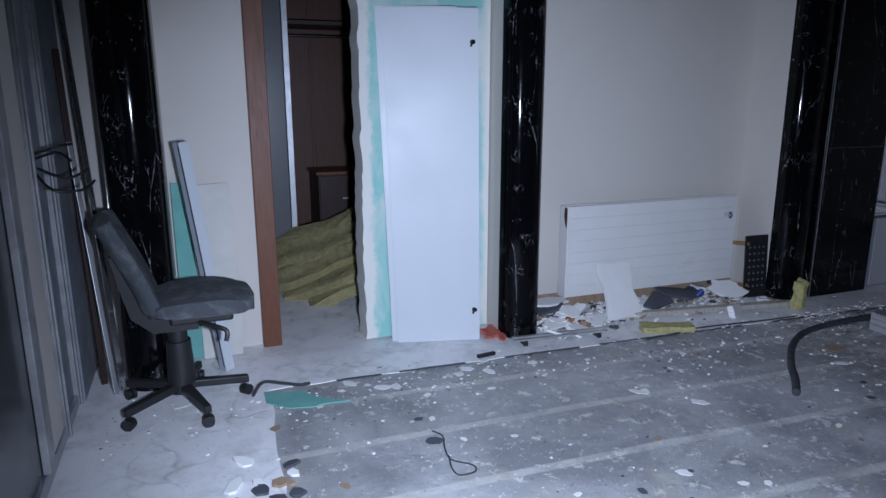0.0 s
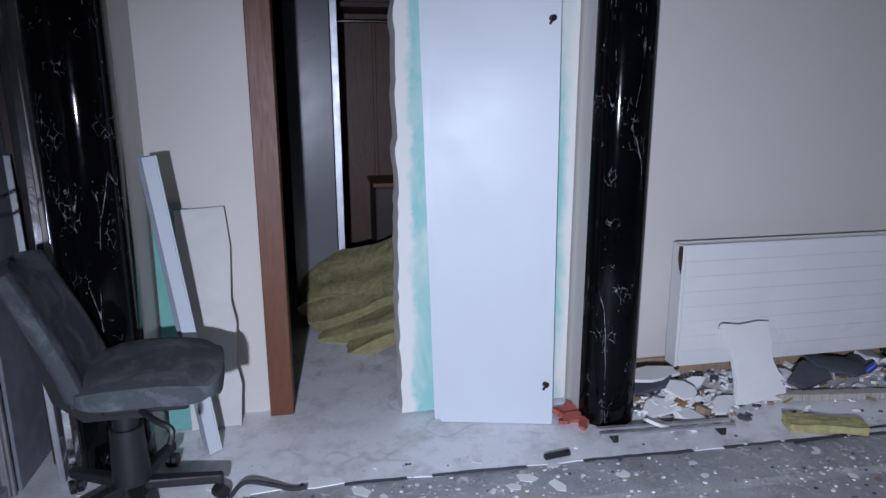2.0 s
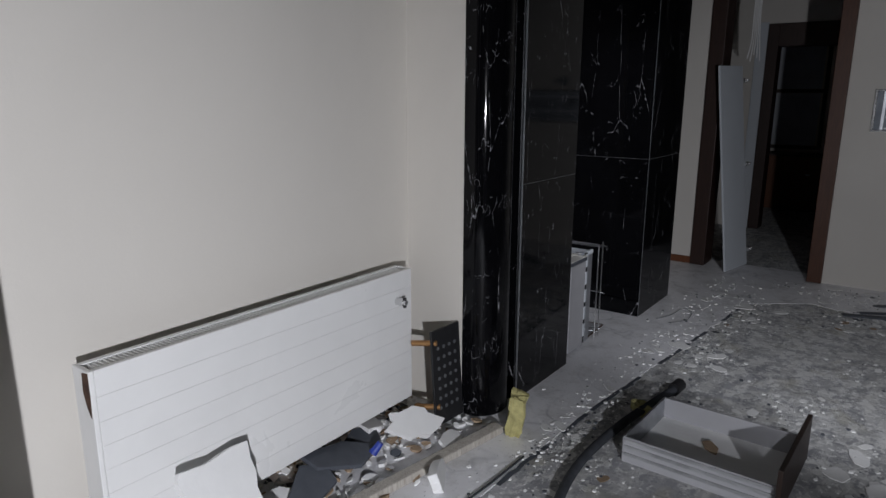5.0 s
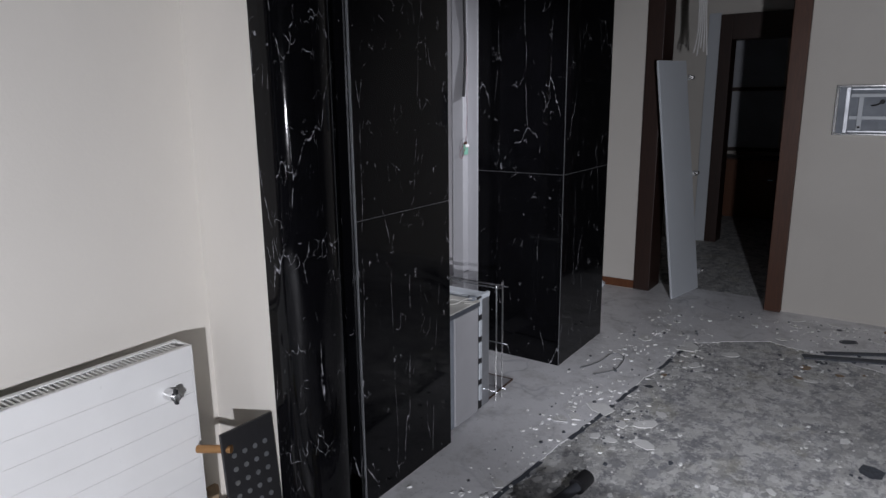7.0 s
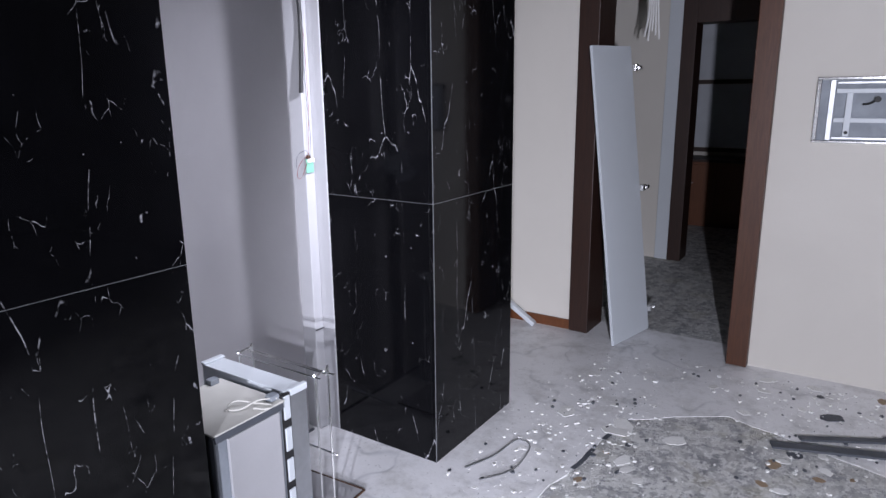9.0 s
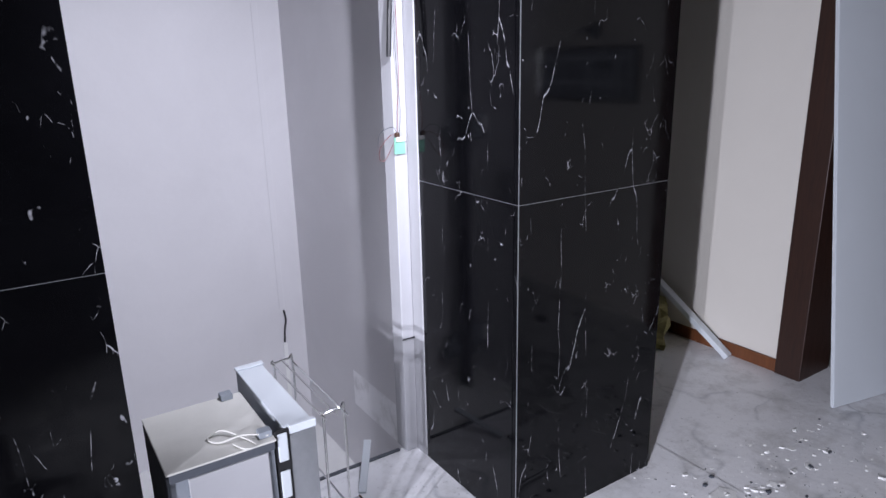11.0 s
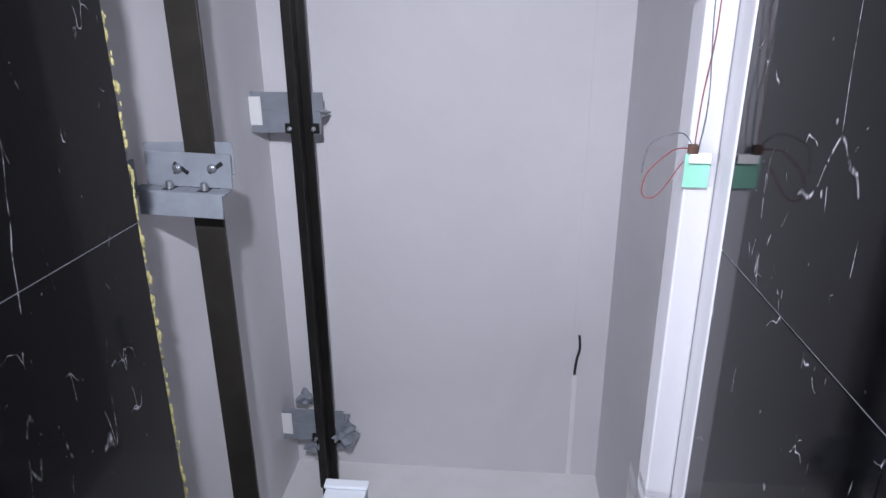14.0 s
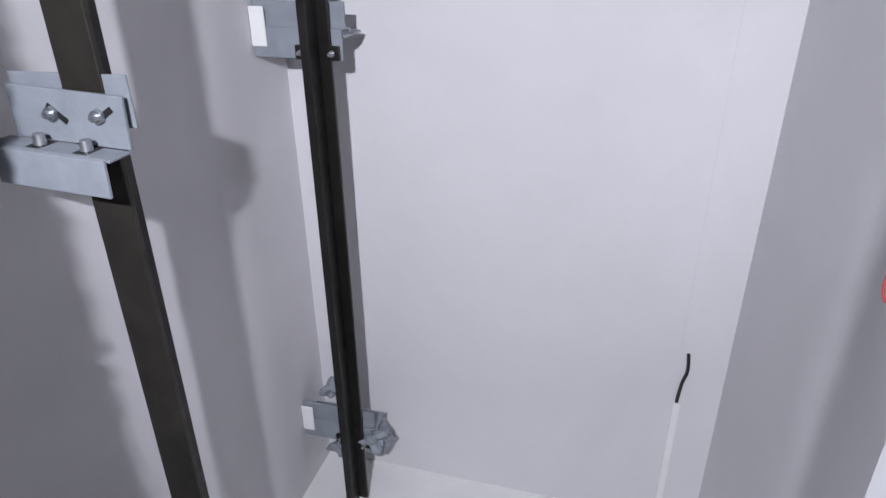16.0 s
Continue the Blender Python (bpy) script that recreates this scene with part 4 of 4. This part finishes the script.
tube(bm, [(0.26, 0.02, 0.6), (0.2, 0.04, 0.612), (0.14, 0.06, 0.6), (0.12, 0.1, 0.6), (0.16, 0.1, 0.61), (0.2, 0.05, 0.6), (0.22, -0.005, 0.598), (0.19, -0.01, 0.6), (0.17, 0.03, 0.6)], 0.0024, 6)
part("yellow_wire", bm, BOARDFACE, encl, "pale yellowed loose wire", smooth=True)
fr = thing("white_frame_box", "white sheet metal frame standing beside the switch cabinet", "metal frame", pose(5.345, 3.635, 0.009))
block("body", (0, 0.006, 0), (0.085, 0.44, 0.6), WHITE, fr, 0.003)
block("end_flange", (-0.03, -0.006, 0), (0.012, 0.0055, 0.6), PLASTIC, fr, 0.002)
block("end_plate", (0.0125, -0.003, 0.0), (0.089, 0.0055, 0.58), STEEL, fr, 0.002, "dull steel end plate")
block("cap", (0.0125, -0.006, 0.581), (0.092, 0.012, 0.606), WHITE, fr, 0.003)
block("cap", (-0.004, 0.42, 0.601), (0.089, 0.445, 0.609), WHITE, fr, 0.003)
for i in range(5):
    z = 0.05 + i * 0.115
    block("insulator", (-0.024, -0.014, z), (0.004, -0.0065, z + 0.085), WHITE, fr, 0.0035, "white oval insulator")
rack = thing("wire_rack", "chrome wire rack standing upright beside the frame", "wire rack", pose(5.444, 3.595, 0.0168))
for y in (0.0, 0.39):
    bm = bmesh.new()
    tube(bm, [(0.0, y, 0.0), (0.0, y, 0.3), (0.0, y, 0.605), (-0.004, y, 0.62), (0.05, y, 0.626), (0.062, y, 0.612), (0.062, y, 0.3), (0.062, y, 0.0)], 0.0038, 7, 5)
    part("hoop", bm, CHROME, rack, smooth=True)
for x, z in ((-0.004, 0.62), (0.028, 0.626), (0.062, 0.612), (0.062, 0.3), (0.0, 0.05), (0.062, 0.05)):
    bm = bmesh.new()
    rod(bm, (x, -0.028, z), (x, 0.4, z), 0.0032, 8)
    part("wire", bm, CHROME, rack, smooth=True)
foot = tagged(block("base_plate", (-0.1, -0.15, 0), (0.2, 0.2, 0.006), POSTPAINT, None, 0.002), "dusty steel base plate with a rusty rim on the floor", "metal plate")
foot.matrix_world = pose(5.53, 3.8, 0.0082, 0, 0, 3)
for lo, hi in (((-0.1, -0.156, 0), (0.206, -0.1505, 0.0085)), ((0.2005, -0.15, 0), (0.206, 0.2, 0.0085))):
    block("rim", lo, hi, RUST, foot, 0.001, "rusty upturned rim")
lean("white_stick", "short white stick leaning at the shaft's sill", "stick", (5.74, 4.02, 0.01), (5.86, 4.2, 0.1), 0.03, 0.01, WHITE)

structure("trim_pier_fillet", (4.365, 3.5765, -0.02), (4.384, 4.05, TOP), MARBLE, "black marble fillet between column and pier", "trim")
structure("trim_pier_joint", (4.379, 3.5655, 0.0085), (4.3838, 3.575, TOP - 0.002), STEEL, "thin steel strip between column and pier", "trim", 0.001)
# dark strip laid where only a black, shaded gap runs along the floor edge
structure("trim_sill_gap", (4.972, 4.185, 0.0055), (6.0, 4.2, 0.014), SLATE, "dark strip standing in for the black gap at the lift opening", "trim", 0.002)
# thin strip added to draw the bright highlight along the pillar's edge
structure("trim_pillar_glint", (6.0738, 3.5288, 0.0085), (6.0762, 3.5312, TOP - 0.002), STEEL, "thin steel strip added as the highlight on the pillar corner", "trim")
post = thing("white_post", "white steel door post of the lift opening", "post", pose(6.037, 4.2, 0.0085))
block("profile", (-0.02, -0.04, 0), (0.034, 0.04, TOP - 0.012), POSTPAINT, post, 0.004)
block("ledge", (-0.02, -0.046, 0.5), (0.034, -0.0405, 0.503), PLASTIC, post)
pcb = thing("circuit_board", "small green circuit board hanging on thin wires", "circuit board", pose(6.035, 4.152, 1.24))
block("board", (-0.024, -0.003, 0), (0.02, 0, 0.06), BOARD, pcb, 0.0005)
block("connector", (-0.018, -0.012, 0.046), (0.018, -0.0035, 0.062), GYPSUM, pcb, 0.001, "white connector")
block("terminal", (-0.022, -0.014, 0.062), (-0.006, 0.0, 0.078), RUST, pcb, 0.002, "dark red terminal block")
wires = (([(-0.012, -0.006, 0.06), (-0.01, -0.01, 0.16), (0.0, -0.01, 0.3), (-0.005, -0.01, 0.6)], REDWIRE), ([(-0.006, -0.006, 0.06), (0.0, -0.012, 0.16), (-0.01, -0.012, 0.32), (-0.012, -0.01, 0.6)], SLATE),
         ([(-0.015, -0.006, 0.07), (-0.05, -0.02, 0.07), (-0.09, -0.02, 0.03), (-0.095, -0.02, -0.01), (-0.07, -0.02, -0.01), (-0.03, -0.015, 0.05)], REDWIRE), ([(-0.012, -0.006, 0.07), (-0.04, -0.02, 0.1), (-0.09, -0.02, 0.08), (-0.1, -0.02, 0.03)], SLATE))
for pts, mt in wires:
    bm = bmesh.new()
    tube(bm, pts, 0.001, 6, 8)
    part("wire", bm, mt, pcb, smooth=True)
bm = bmesh.new()
tube(bm, [(6.0, 4.145, 1.58), (6.005, 4.14, 1.7), (6.015, 4.142, 1.9), (6.0, 4.145, 2.3), (6.0, 4.145, 2.89)], 0.009, 8)
tagged(part("black_cable", bm, PLASTIC, None, smooth=True), "thick black cable hanging from above the post", "cable")

r1 = thing("guide_rail", "dark brown steel guide rail bolted in the lift shaft", "guide rail", pose(4.893, 4.64, -0.6), "guide rails")
block("foot_flange", (-0.042, -0.006, 0), (0.042, 0.006, TOP + 0.58), RAILB, r1, 0.002)
block("blade", (-0.008, 0.0065, 0), (0.008, 0.06, TOP + 0.58), RAILB, r1, 0.002)


def bolt(parent, x, y, z, r=0.012):
    bm = bmesh.new()
    rod(bm, (x, y, z), (x, y - 0.008, z), r, 6)
    rod(bm, (x, y - 0.008, z), (x, y - 0.022, z), r * 0.55, 10)
    part("bolt", bm, STEEL, parent, "bright hexagon bolt", smooth=False)


b1 = thing("rail_bracket", "grey painted angle bracket with slots and bolts", "bracket", pose(4.71, 4.625, 1.02), "rail brackets")
SKEW = pose(0.06, 0, 0, 0, 2.5, 0)


def plate_piece(name, lo, hi, m=SKEW, material=GREYPAINT, bevel=0.002, parent=b1):
    bm = bmesh.new()
    box(bm, lo, hi, bevel, m)
    return part(name, bm, material, parent)


plate_piece("plate", (-0.03, -0.008, 0.08), (0.205, 0.0, 0.172))
plate_piece("flange", (-0.045, -0.06, 0.074), (0.205, -0.0085, 0.08))
plate_piece("lower_plate", (-0.025, -0.068, 0.014), (0.2, -0.0605, 0.08))
plate_piece("rear_plate", (-0.03, 0.0125, 0.1), (0.215, 0.018, 0.19), pose(0.06, 0, 0, 0, -1, 0))
plate_piece("wall_angle", (0.004, -0.33, 0.088), (0.044, -0.325, 0.16), pose(0, 0, 0), bevel=0.001)
plate_piece("wall_angle", (0.032, -0.3245, 0.08), (0.038, -0.06, 0.162), pose(0, 0, 0))
plate_piece("wall_angle", (0.0005, -0.3245, 0.072), (0.05, -0.02, 0.0795), pose(0, 0, 0))
for x, z, turn in ((0.06, 0.13, 35), (0.155, 0.135, -35)):
    plate_piece("slot", (-0.022, -0.0095, -0.005), (0.024, -0.0083, 0.006), SKEW @ pose(x + 0.008, 0, z, 0, turn, 0), PLASTIC, 0)
    bm = bmesh.new()
    rod(bm, (x, -0.0097, z), (x, -0.017, z), 0.013, 6)
    rod(bm, (x, -0.0165, z), (x, -0.026, z), 0.007, 10)
    bmesh.ops.transform(bm, matrix=SKEW, verts=bm.verts)
    part("bolt", bm, STEEL, b1, "bright hexagon bolt")
for x in (0.045, 0.14):
    plate_piece("slot", (x - 0.014, -0.052, 0.0803), (x + 0.014, -0.012, 0.0812), SKEW, PLASTIC, 0)
    bm = bmesh.new()
    rod(bm, (x, -0.034, 0.0815), (x, -0.034, 0.1), 0.011, 10, 0.009)
    bmesh.ops.transform(bm, matrix=SKEW, verts=bm.verts)
    part("bolt", bm, STEEL, b1, "bright bolt end", smooth=True)

r2 = thing("guide_rail", "black oily T-section guide rail in the lift shaft", "guide rail", pose(4.916, 5.44, -0.6), "guide rails")
block("foot_flange", (-0.045, 0.02, 0), (0.045, 0.032, TOP + 0.58), OILY, r2, 0.002)
block("blade", (-0.012, -0.045, 0), (0.012, 0.0195, TOP + 0.58), OILY, r2, 0.003)
block("machined_edge", (-0.0125, -0.0475, 0), (0.0125, -0.0455, TOP + 0.58), OILY, r2, 0.001)
for z, lab in ((1.085, "grey painted rail bracket with filler on its end"), (-0.34, "grey rail bracket set in crumbled mortar")):
    b = thing("rail_bracket", lab, "bracket", pose(4.71, 5.475, z), "rail brackets")
    block("plate", (0.004, 0, 0.0), (0.28, 0.008, 0.085), GREYPAINT, b, 0.002)
    block("upper_plate", (0.004, 0.0085, 0.08), (0.29, 0.016, 0.155), GREYPAINT, b, 0.002)
    block("arm", (0.004, 0.0165, 0.06), (0.29, 0.12, 0.068), GREYPAINT, b, 0.002)
    block("filler", (0.002, -0.006, 0.03), (0.05, -0.0005, 0.14), GYPSUM, b, 0.003, "smeared white filler")
    for x in (0.14, 0.235):
        block("clip", (x, -0.014, 0.0), (x + 0.04, -0.0005, 0.04), OILY, b, 0.003, "black rail clip")
        bolt(b, x + 0.02, -0.0145, 0.02, 0.009)
    bm = bmesh.new()
    rod(bm, (0.281, 0.004, 0.085), (0.305, 0.004, 0.085), 0.006, 8)
    part("bolt", bm, STEEL, b)
for x, y, z, s, mt in ((4.8, 5.56, -0.17, 0.035, GREYPAINT), (4.98, 5.52, -0.33, 0.06, GREYPAINT), (4.87, 5.5, -0.38, 0.05, GREYPAINT)):
    bm = bmesh.new()
    bmesh.ops.create_icosphere(bm, subdivisions=3, radius=s)
    for v in bm.verts:
        v.co *= 1 + 0.9 * noise.noise(v.co * 32 + Vector((x * 9, 0, 0)))
    ob = part("mortar_lump", bm, mt)
    ob.matrix_world = pose(x, y, z)
    tagged(ob, "crumbly mortar lump round the lower bracket", "mortar", "mortar lumps")
bm = bmesh.new()
tube(bm, [(6.055, 5.654, 0.16), (6.06, 5.645, 0.1), (6.05, 5.65, 0.04), (6.045, 5.655, -0.04)], 0.006, 7)
tagged(part("cable_stub", bm, PLASTIC, None, smooth=True), "short black cable stub out of the shaft wall", "cable")
structure("trim_shaft_groove", (6.035, 5.655, -0.6), (6.06, 5.66, -0.05), GYPSUM, "pale plastered conduit in the shaft wall", "trim", 0.003)
structure("trim_shaft_chase", (6.03, 5.657, 0.17), (6.062, 5.66, TOP), SHAFT, "filled cable chase running up the shaft wall", "trim", 0.001)
bm = bmesh.new()
for i in range(460):
    z = rr.uniform(-0.1, 2.85)
    s = 0.0025 + 0.006 * rr.random() ** 2
    bmesh.ops.create_icosphere(bm, subdivisions=1, radius=s, matrix=pose(4.973 + rr.uniform(-0.004, 0.004), 4.164 + rr.uniform(-0.003, 0.006), z + rr.uniform(-0.01, 0.01)) @ Matrix.Diagonal((0.6, 0.7, 1.6, 1)))
tagged(part("foam_seam", bm, FOAM), "crumbly yellow foam seam behind the marble edge", "foam", kind="stuff")

# ---- east doorway and far rooms ----
# the shadow on this left jamb is put into its darker wood colour
structure("door_casing_2_shaded", (7.895, 3.56, 0.008), (8.17, 3.69, 2.6), DARKWOOD, "dark brown wooden door jamb", "door frame", 0.004)
structure("door_casing_3", (7.86, 2.58, 0.008), (8.17, 2.69, 2.6), MIDWOOD, "red-brown wooden door jamb", "door frame", 0.004)
structure("door_casing_4", (7.88, 2.69, 2.5), (8.17, 3.56, 2.6), MIDWOOD, "red-brown wooden door head", "door frame", 0.004)
structure("baseboard_east", (7.905, 3.69, 0.008), (7.92, 5.0, 0.075), BROWN, "red-brown wooden skirting", "baseboard", 0.002)
leaf = thing("door_leaf", "narrow white cupboard door with hinges leaning in the doorway", "door panel", pose(8.0, 3.29, 0.008))
off = Vector((8.0, 3.29, 0.008))
P = [Vector(p) - off for p in ((7.775, 3.335, 0.008), (8.215, 3.245, 0.008), (7.745, 3.545, 1.83), (8.17, 3.455, 1.84))]
bm = bmesh.new()
hexa(bm, (P[0], P[1]), (P[2], P[3]), 0.018)
part("leaf", bm, WHITE, leaf)
for s in (0.08, 0.52, 0.93):
    c = P[1].lerp(P[3], s)
    bm = bmesh.new()
    box(bm, c + Vector((-0.02, -0.03, -0.02)), c + Vector((0.035, -0.006, 0.02)), 0.004)
    box(bm, c + Vector((0.03, -0.04, -0.012)), c + Vector((0.075, -0.02, 0.012)), 0.004)
    part("hinge", bm, CHROME, leaf, "chrome concealed hinge")
lean("white_stick", "white metal profile leaning in the niche", "profile", (7.87, 3.93, 0.012), (7.75, 4.75, 0.62), 0.05, 0.03, WHITE, "white profiles")

hatch = thing("service_hatch", "open steel service hatch frame in the wall", "hatch", pose(7.918, 2.39, 1.3))
block("back_plate", (-0.004, -0.84, 0.01), (0.001, -0.01, 0.32), GREYPAINT, hatch, label="dull grey back plate")
for lo, hi in (((-0.02, -0.86, 0.0), (0, 0.0, 0.014)), ((-0.02, -0.86, 0.316), (0, 0.0, 0.33)), ((-0.02, -0.022, 0.0145), (0, 0.0, 0.3155)), ((-0.02, -0.86, 0.0145), (0, -0.838, 0.3155))):
    block("frame", lo, hi, CHROME, hatch, 0.003)
for lo, hi in (((-0.014, -0.085, 0.0145), (-0.0045, -0.06, 0.3155)), ((-0.014, -0.835, 0.02), (-0.0045, -0.09, 0.032)), ((-0.014, -0.835, 0.295), (-0.0045, -0.09, 0.307))):
    block("inner_frame", lo, hi, STEEL, hatch, 0.002)
for z in (0.105, 0.25):
    block("rail", (-0.02, -0.835, z), (-0.0145, -0.09, z + 0.022), WHITE, hatch, 0.002, "pale mounting rail")
for y in (-0.165, -0.4):
    block("strut", (-0.027, y, 0.035), (-0.0205, y + 0.028, 0.25), WHITE, hatch, 0.002, "pale mounting strut")
    bm = bmesh.new()
    rod(bm, (-0.0275, y + 0.014, 0.055), (-0.031, y + 0.014, 0.055), 0.009, 10)
    part("screw", bm, PLASTIC, hatch, "dark screw head")
bm = bmesh.new()
rod(bm, (-0.004, -0.27, 0.22), (-0.04, -0.27, 0.22), 0.015, 12)
tube(bm, [(-0.03, -0.27, 0.22), (-0.035, -0.24, 0.2), (-0.03, -0.21, 0.195)], 0.005, 6)
part("lock", bm, PLASTIC, hatch, "dark lock cam", smooth=True)
bm = bmesh.new()
rod(bm, (7.92, 2.03, 1.72), (7.895, 2.03, 1.72), 0.05, 20, 0.04)
tube(bm, [(7.9, 2.03, 1.72), (7.86, 2.0, 1.73), (7.83, 1.95, 1.7)], 0.014, 8)
tagged(part("wall_socket", bm, GREYPAINT, None, smooth=True), "small grey round wall outlet with cable end", "outlet")
for i in range(5):
    bm = bmesh.new()
    dx = 0.03 * i
    tube(bm, [(8.6 + dx * 0.4, 3.42 + dx * 0.6, TOP + 0.01), (8.6 + dx * 0.2, 3.44 + dx * 0.5, 2.4), (8.58 + dx, 3.42 + dx * 0.8, 2.1), (8.57 + dx * 1.2, 3.4 + dx * 1.2, 1.9 + 0.03 * (i % 3))], 0.006, 6)
    tagged(part("hanging_cable", bm, GYPSUM, None, smooth=True), "loose white cable hanging from the ceiling", "cable", "hanging white cables")

structure("door_casing_5", (10.16, 3.54, 0.001), (10.4, 3.66, 2.38), DARKWOOD, "dark brown wooden door jamb", "door frame", 0.004)
structure("door_casing_6", (10.16, 2.6, 0.001), (10.4, 2.7, 2.38), DARKWOOD, "dark brown wooden door jamb", "door frame", 0.004)
structure("door_casing_7", (10.16, 2.7, 2.13), (10.4, 3.54, 2.38), DARKWOOD, "dark brown wooden door head", "door frame", 0.004)
structure("trim_far_door", (10.175, 3.66, 0.001), (10.199, 3.78, 2.4), WHITE, "white painted trim beside the far doorway", "trim", 0.003)
win = thing("window_1", "dim window with wooden frame in the far room", "window", pose(12.5, 3.75, 0.85))
tagged(win, kind="structure")
GLASSY = painted("frosted_pane", (0.6, 0.63, 0.68), 0.8, 0.4, coarse=2)
for z in (0.0, 0.8):
    block("pane", (-0.02, -0.42, z + 0.03), (-0.012, 0.4, z + 0.77), GLASSY, win, label="frosted pale pane")
    block("bar", (-0.05, -0.45, z - 0.025), (-0.004, 0.43, z + 0.0245), DARKWOOD, win, 0.003)
for y in (-0.5, 0.43):
    block("frame", (-0.05, y, -0.025), (-0.004, y + 0.05, 1.6), DARKWOOD, win, 0.004)
desk = thing("far_cabinet", "dark brown cabinet below the far window", "cabinet", pose(12.2, 3.6, 0.001))
block("body", (-0.25, -0.6, 0.0), (0.24, 0.6, 0.75), BROWN, desk, 0.004)
block("top", (-0.27, -0.62, 0.751), (0.24, 0.62, 0.78), DARKWOOD, desk, 0.004)
for y in (-0.58, 0.02):
    d = block("door", (-0.268, y, 0.04), (-0.2505, y + 0.56, 0.72), BROWN, desk, 0.003)
    block("handle", (-0.285, y + 0.25, 0.5), (-0.2685, y + 0.31, 0.515), STEEL, d, 0.002)

# ---- loose pieces on the floors ----
for x, y, rz, n, w in ((7.3, 1.9, -62, 0.75, 0.04), (7.1, 2.05, -70, 0.6, 0.06), (7.45, 1.75, -50, 0.4, 0.03)):
    ob = block("charred_strip", (-n / 2, -w / 2, 0), (n / 2, w / 2, 0.012), SLATE, None, 0.004)
    ob.matrix_world = pose(x, y, 0.009, 0, 0, rz)
    tagged(ob, "dark torn strip lying on the pale floor", "strip", "torn dark strips")

for i in range(12):
    x, y = 0.2 + rr.uniform(-0.16, 0.1), 2.5 + rr.uniform(-0.25, 0.2)
    mt = (SLATE, GYPSUM, RAWWOOD)[i % 3]
    shard("broken_tile", "broken tile chip at the marble floor's ragged edge", "debris", pose(x, y, 0.006, rr.uniform(-8, 8), rr.uniform(-8, 8), rr.uniform(0, 360)), ragged(6, rr.uniform(0.025, 0.06), rr.uniform(0.02, 0.04), 0.3), 0.012, mt, "broken floor chips")

shapes = []
for i in range(10):
    bm = bmesh.new()
    prism(bm, ragged(rnd.choice((5, 6, 7, 8)), 1, rnd.uniform(0.45, 0.85), 0.3), 0, rnd.uniform(0.08, 0.2))
    me = bpy.data.meshes.new("flake")
    bmesh.ops.recalc_face_normals(bm, faces=bm.faces)
    bm.to_mesh(me)
    bm.free()
    me.materials.append(GYPSUM if i < 7 else (SLATE if i < 9 else RAWWOOD))
    shapes.append(me)


def ground(x, y):
    if 0.3 < x < 6.85 and y < 3.36 - 0.06 * max(0, x - 0.3) - 0.03:
        return 0.0
    return 0.0052 if x < 6.9 else 0.0022


def spot():
    """A place on the open floor, thicker with rubble along the wall and to the east."""
    while True:
        u = rr.random()
        if u < 0.3:
            x, y = rr.uniform(0.3, 7.6), 3.3 - abs(rr.gauss(0, 0.25))
        elif u < 0.86:
            x, y = 3.2 + 4.6 * rr.random() ** 0.8, rr.uniform(1.0, 3.3)
        else:
            x, y = rr.uniform(-0.5, 3.2), rr.uniform(1.6, 3.5)
        if noise.noise(Vector((x * 1.7, y * 1.7, 0.3))) + rr.uniform(-0.3, 0.3) < -0.05:
            continue
        if x > 4.6 and y > 3.02 and rr.random() < 0.75:
            continue
        if y < 3.5 and not (4.0 < x < 4.85 and 2.2 < y < 2.95):
            return x, y


for i in range(290):
    x, y = spot()
    s = rr.uniform(0.014, 0.042) if i > 60 else rr.uniform(0.04, 0.075)
    s *= 0.65 if x < 3.0 else 1.0
    me = shapes[rr.randrange(10 if y < 3.0 else 7)]
    ob = new("plaster_flake", me)
    ob.matrix_world = pose(x, y, ground(x, y) + 0.0005, rr.uniform(-4, 4), rr.uniform(-4, 4), rr.uniform(0, 360)) @ Matrix.Diagonal((s, s, s * 0.3, 1))
    dark = me.materials[0] is not GYPSUM
    tagged(ob, "small dark broken chip on the floor" if dark else "thin white plaster flake on the floor", "debris", "dark floor chips" if dark else "plaster flakes")
for name, mt, count, lab in (("plaster_crumbs", GYPSUM, 4600, "countless white plaster crumbs over the floor"), ("dark_crumbs", SLATE, 1300, "countless dark crumbs over the floor")):
    verts, faces = [], []
    for i in range(count):
        x, y = spot()
        if rr.random() < 0.25:
            x, y = rr.uniform(-0.5, 7.7), 3.35 - 0.05 * max(0, x - 0.3) + rr.gauss(0, 0.1)
        if x < 3.0 and rr.random() < 0.45:
            continue
        s = (0.0025 + 0.014 * rr.random() ** 3.5) * (0.7 if x < 3.0 else 1.0)
        z, n, a0 = ground(x, y), 5, rr.uniform(0, 6)
        k = len(verts)
        pts = [(x + s * math.cos(a0 + 6.2832 * j / n) * rr.uniform(0.6, 1.2), y + s * 0.8 * math.sin(a0 + 6.2832 * j / n) * rr.uniform(0.6, 1.2)) for j in range(n)]
        verts += [(px, py, z) for px, py in pts] + [(px * 0.9 + x * 0.1, py * 0.9 + y * 0.1, z + s * 0.5 * rr.uniform(0.3, 1.0)) for px, py in pts]
        faces += [tuple(range(k + 5, k + 10))] + [(k + j, k + (j + 1) % 5, k + 5 + (j + 1) % 5, k + 5 + j) for j in range(5)]
    me = bpy.data.meshes.new(name)
    me.from_pydata(verts, [], faces)
    me.materials.append(mt)
    tagged(new(name, me), lab, "debris", kind="stuff")
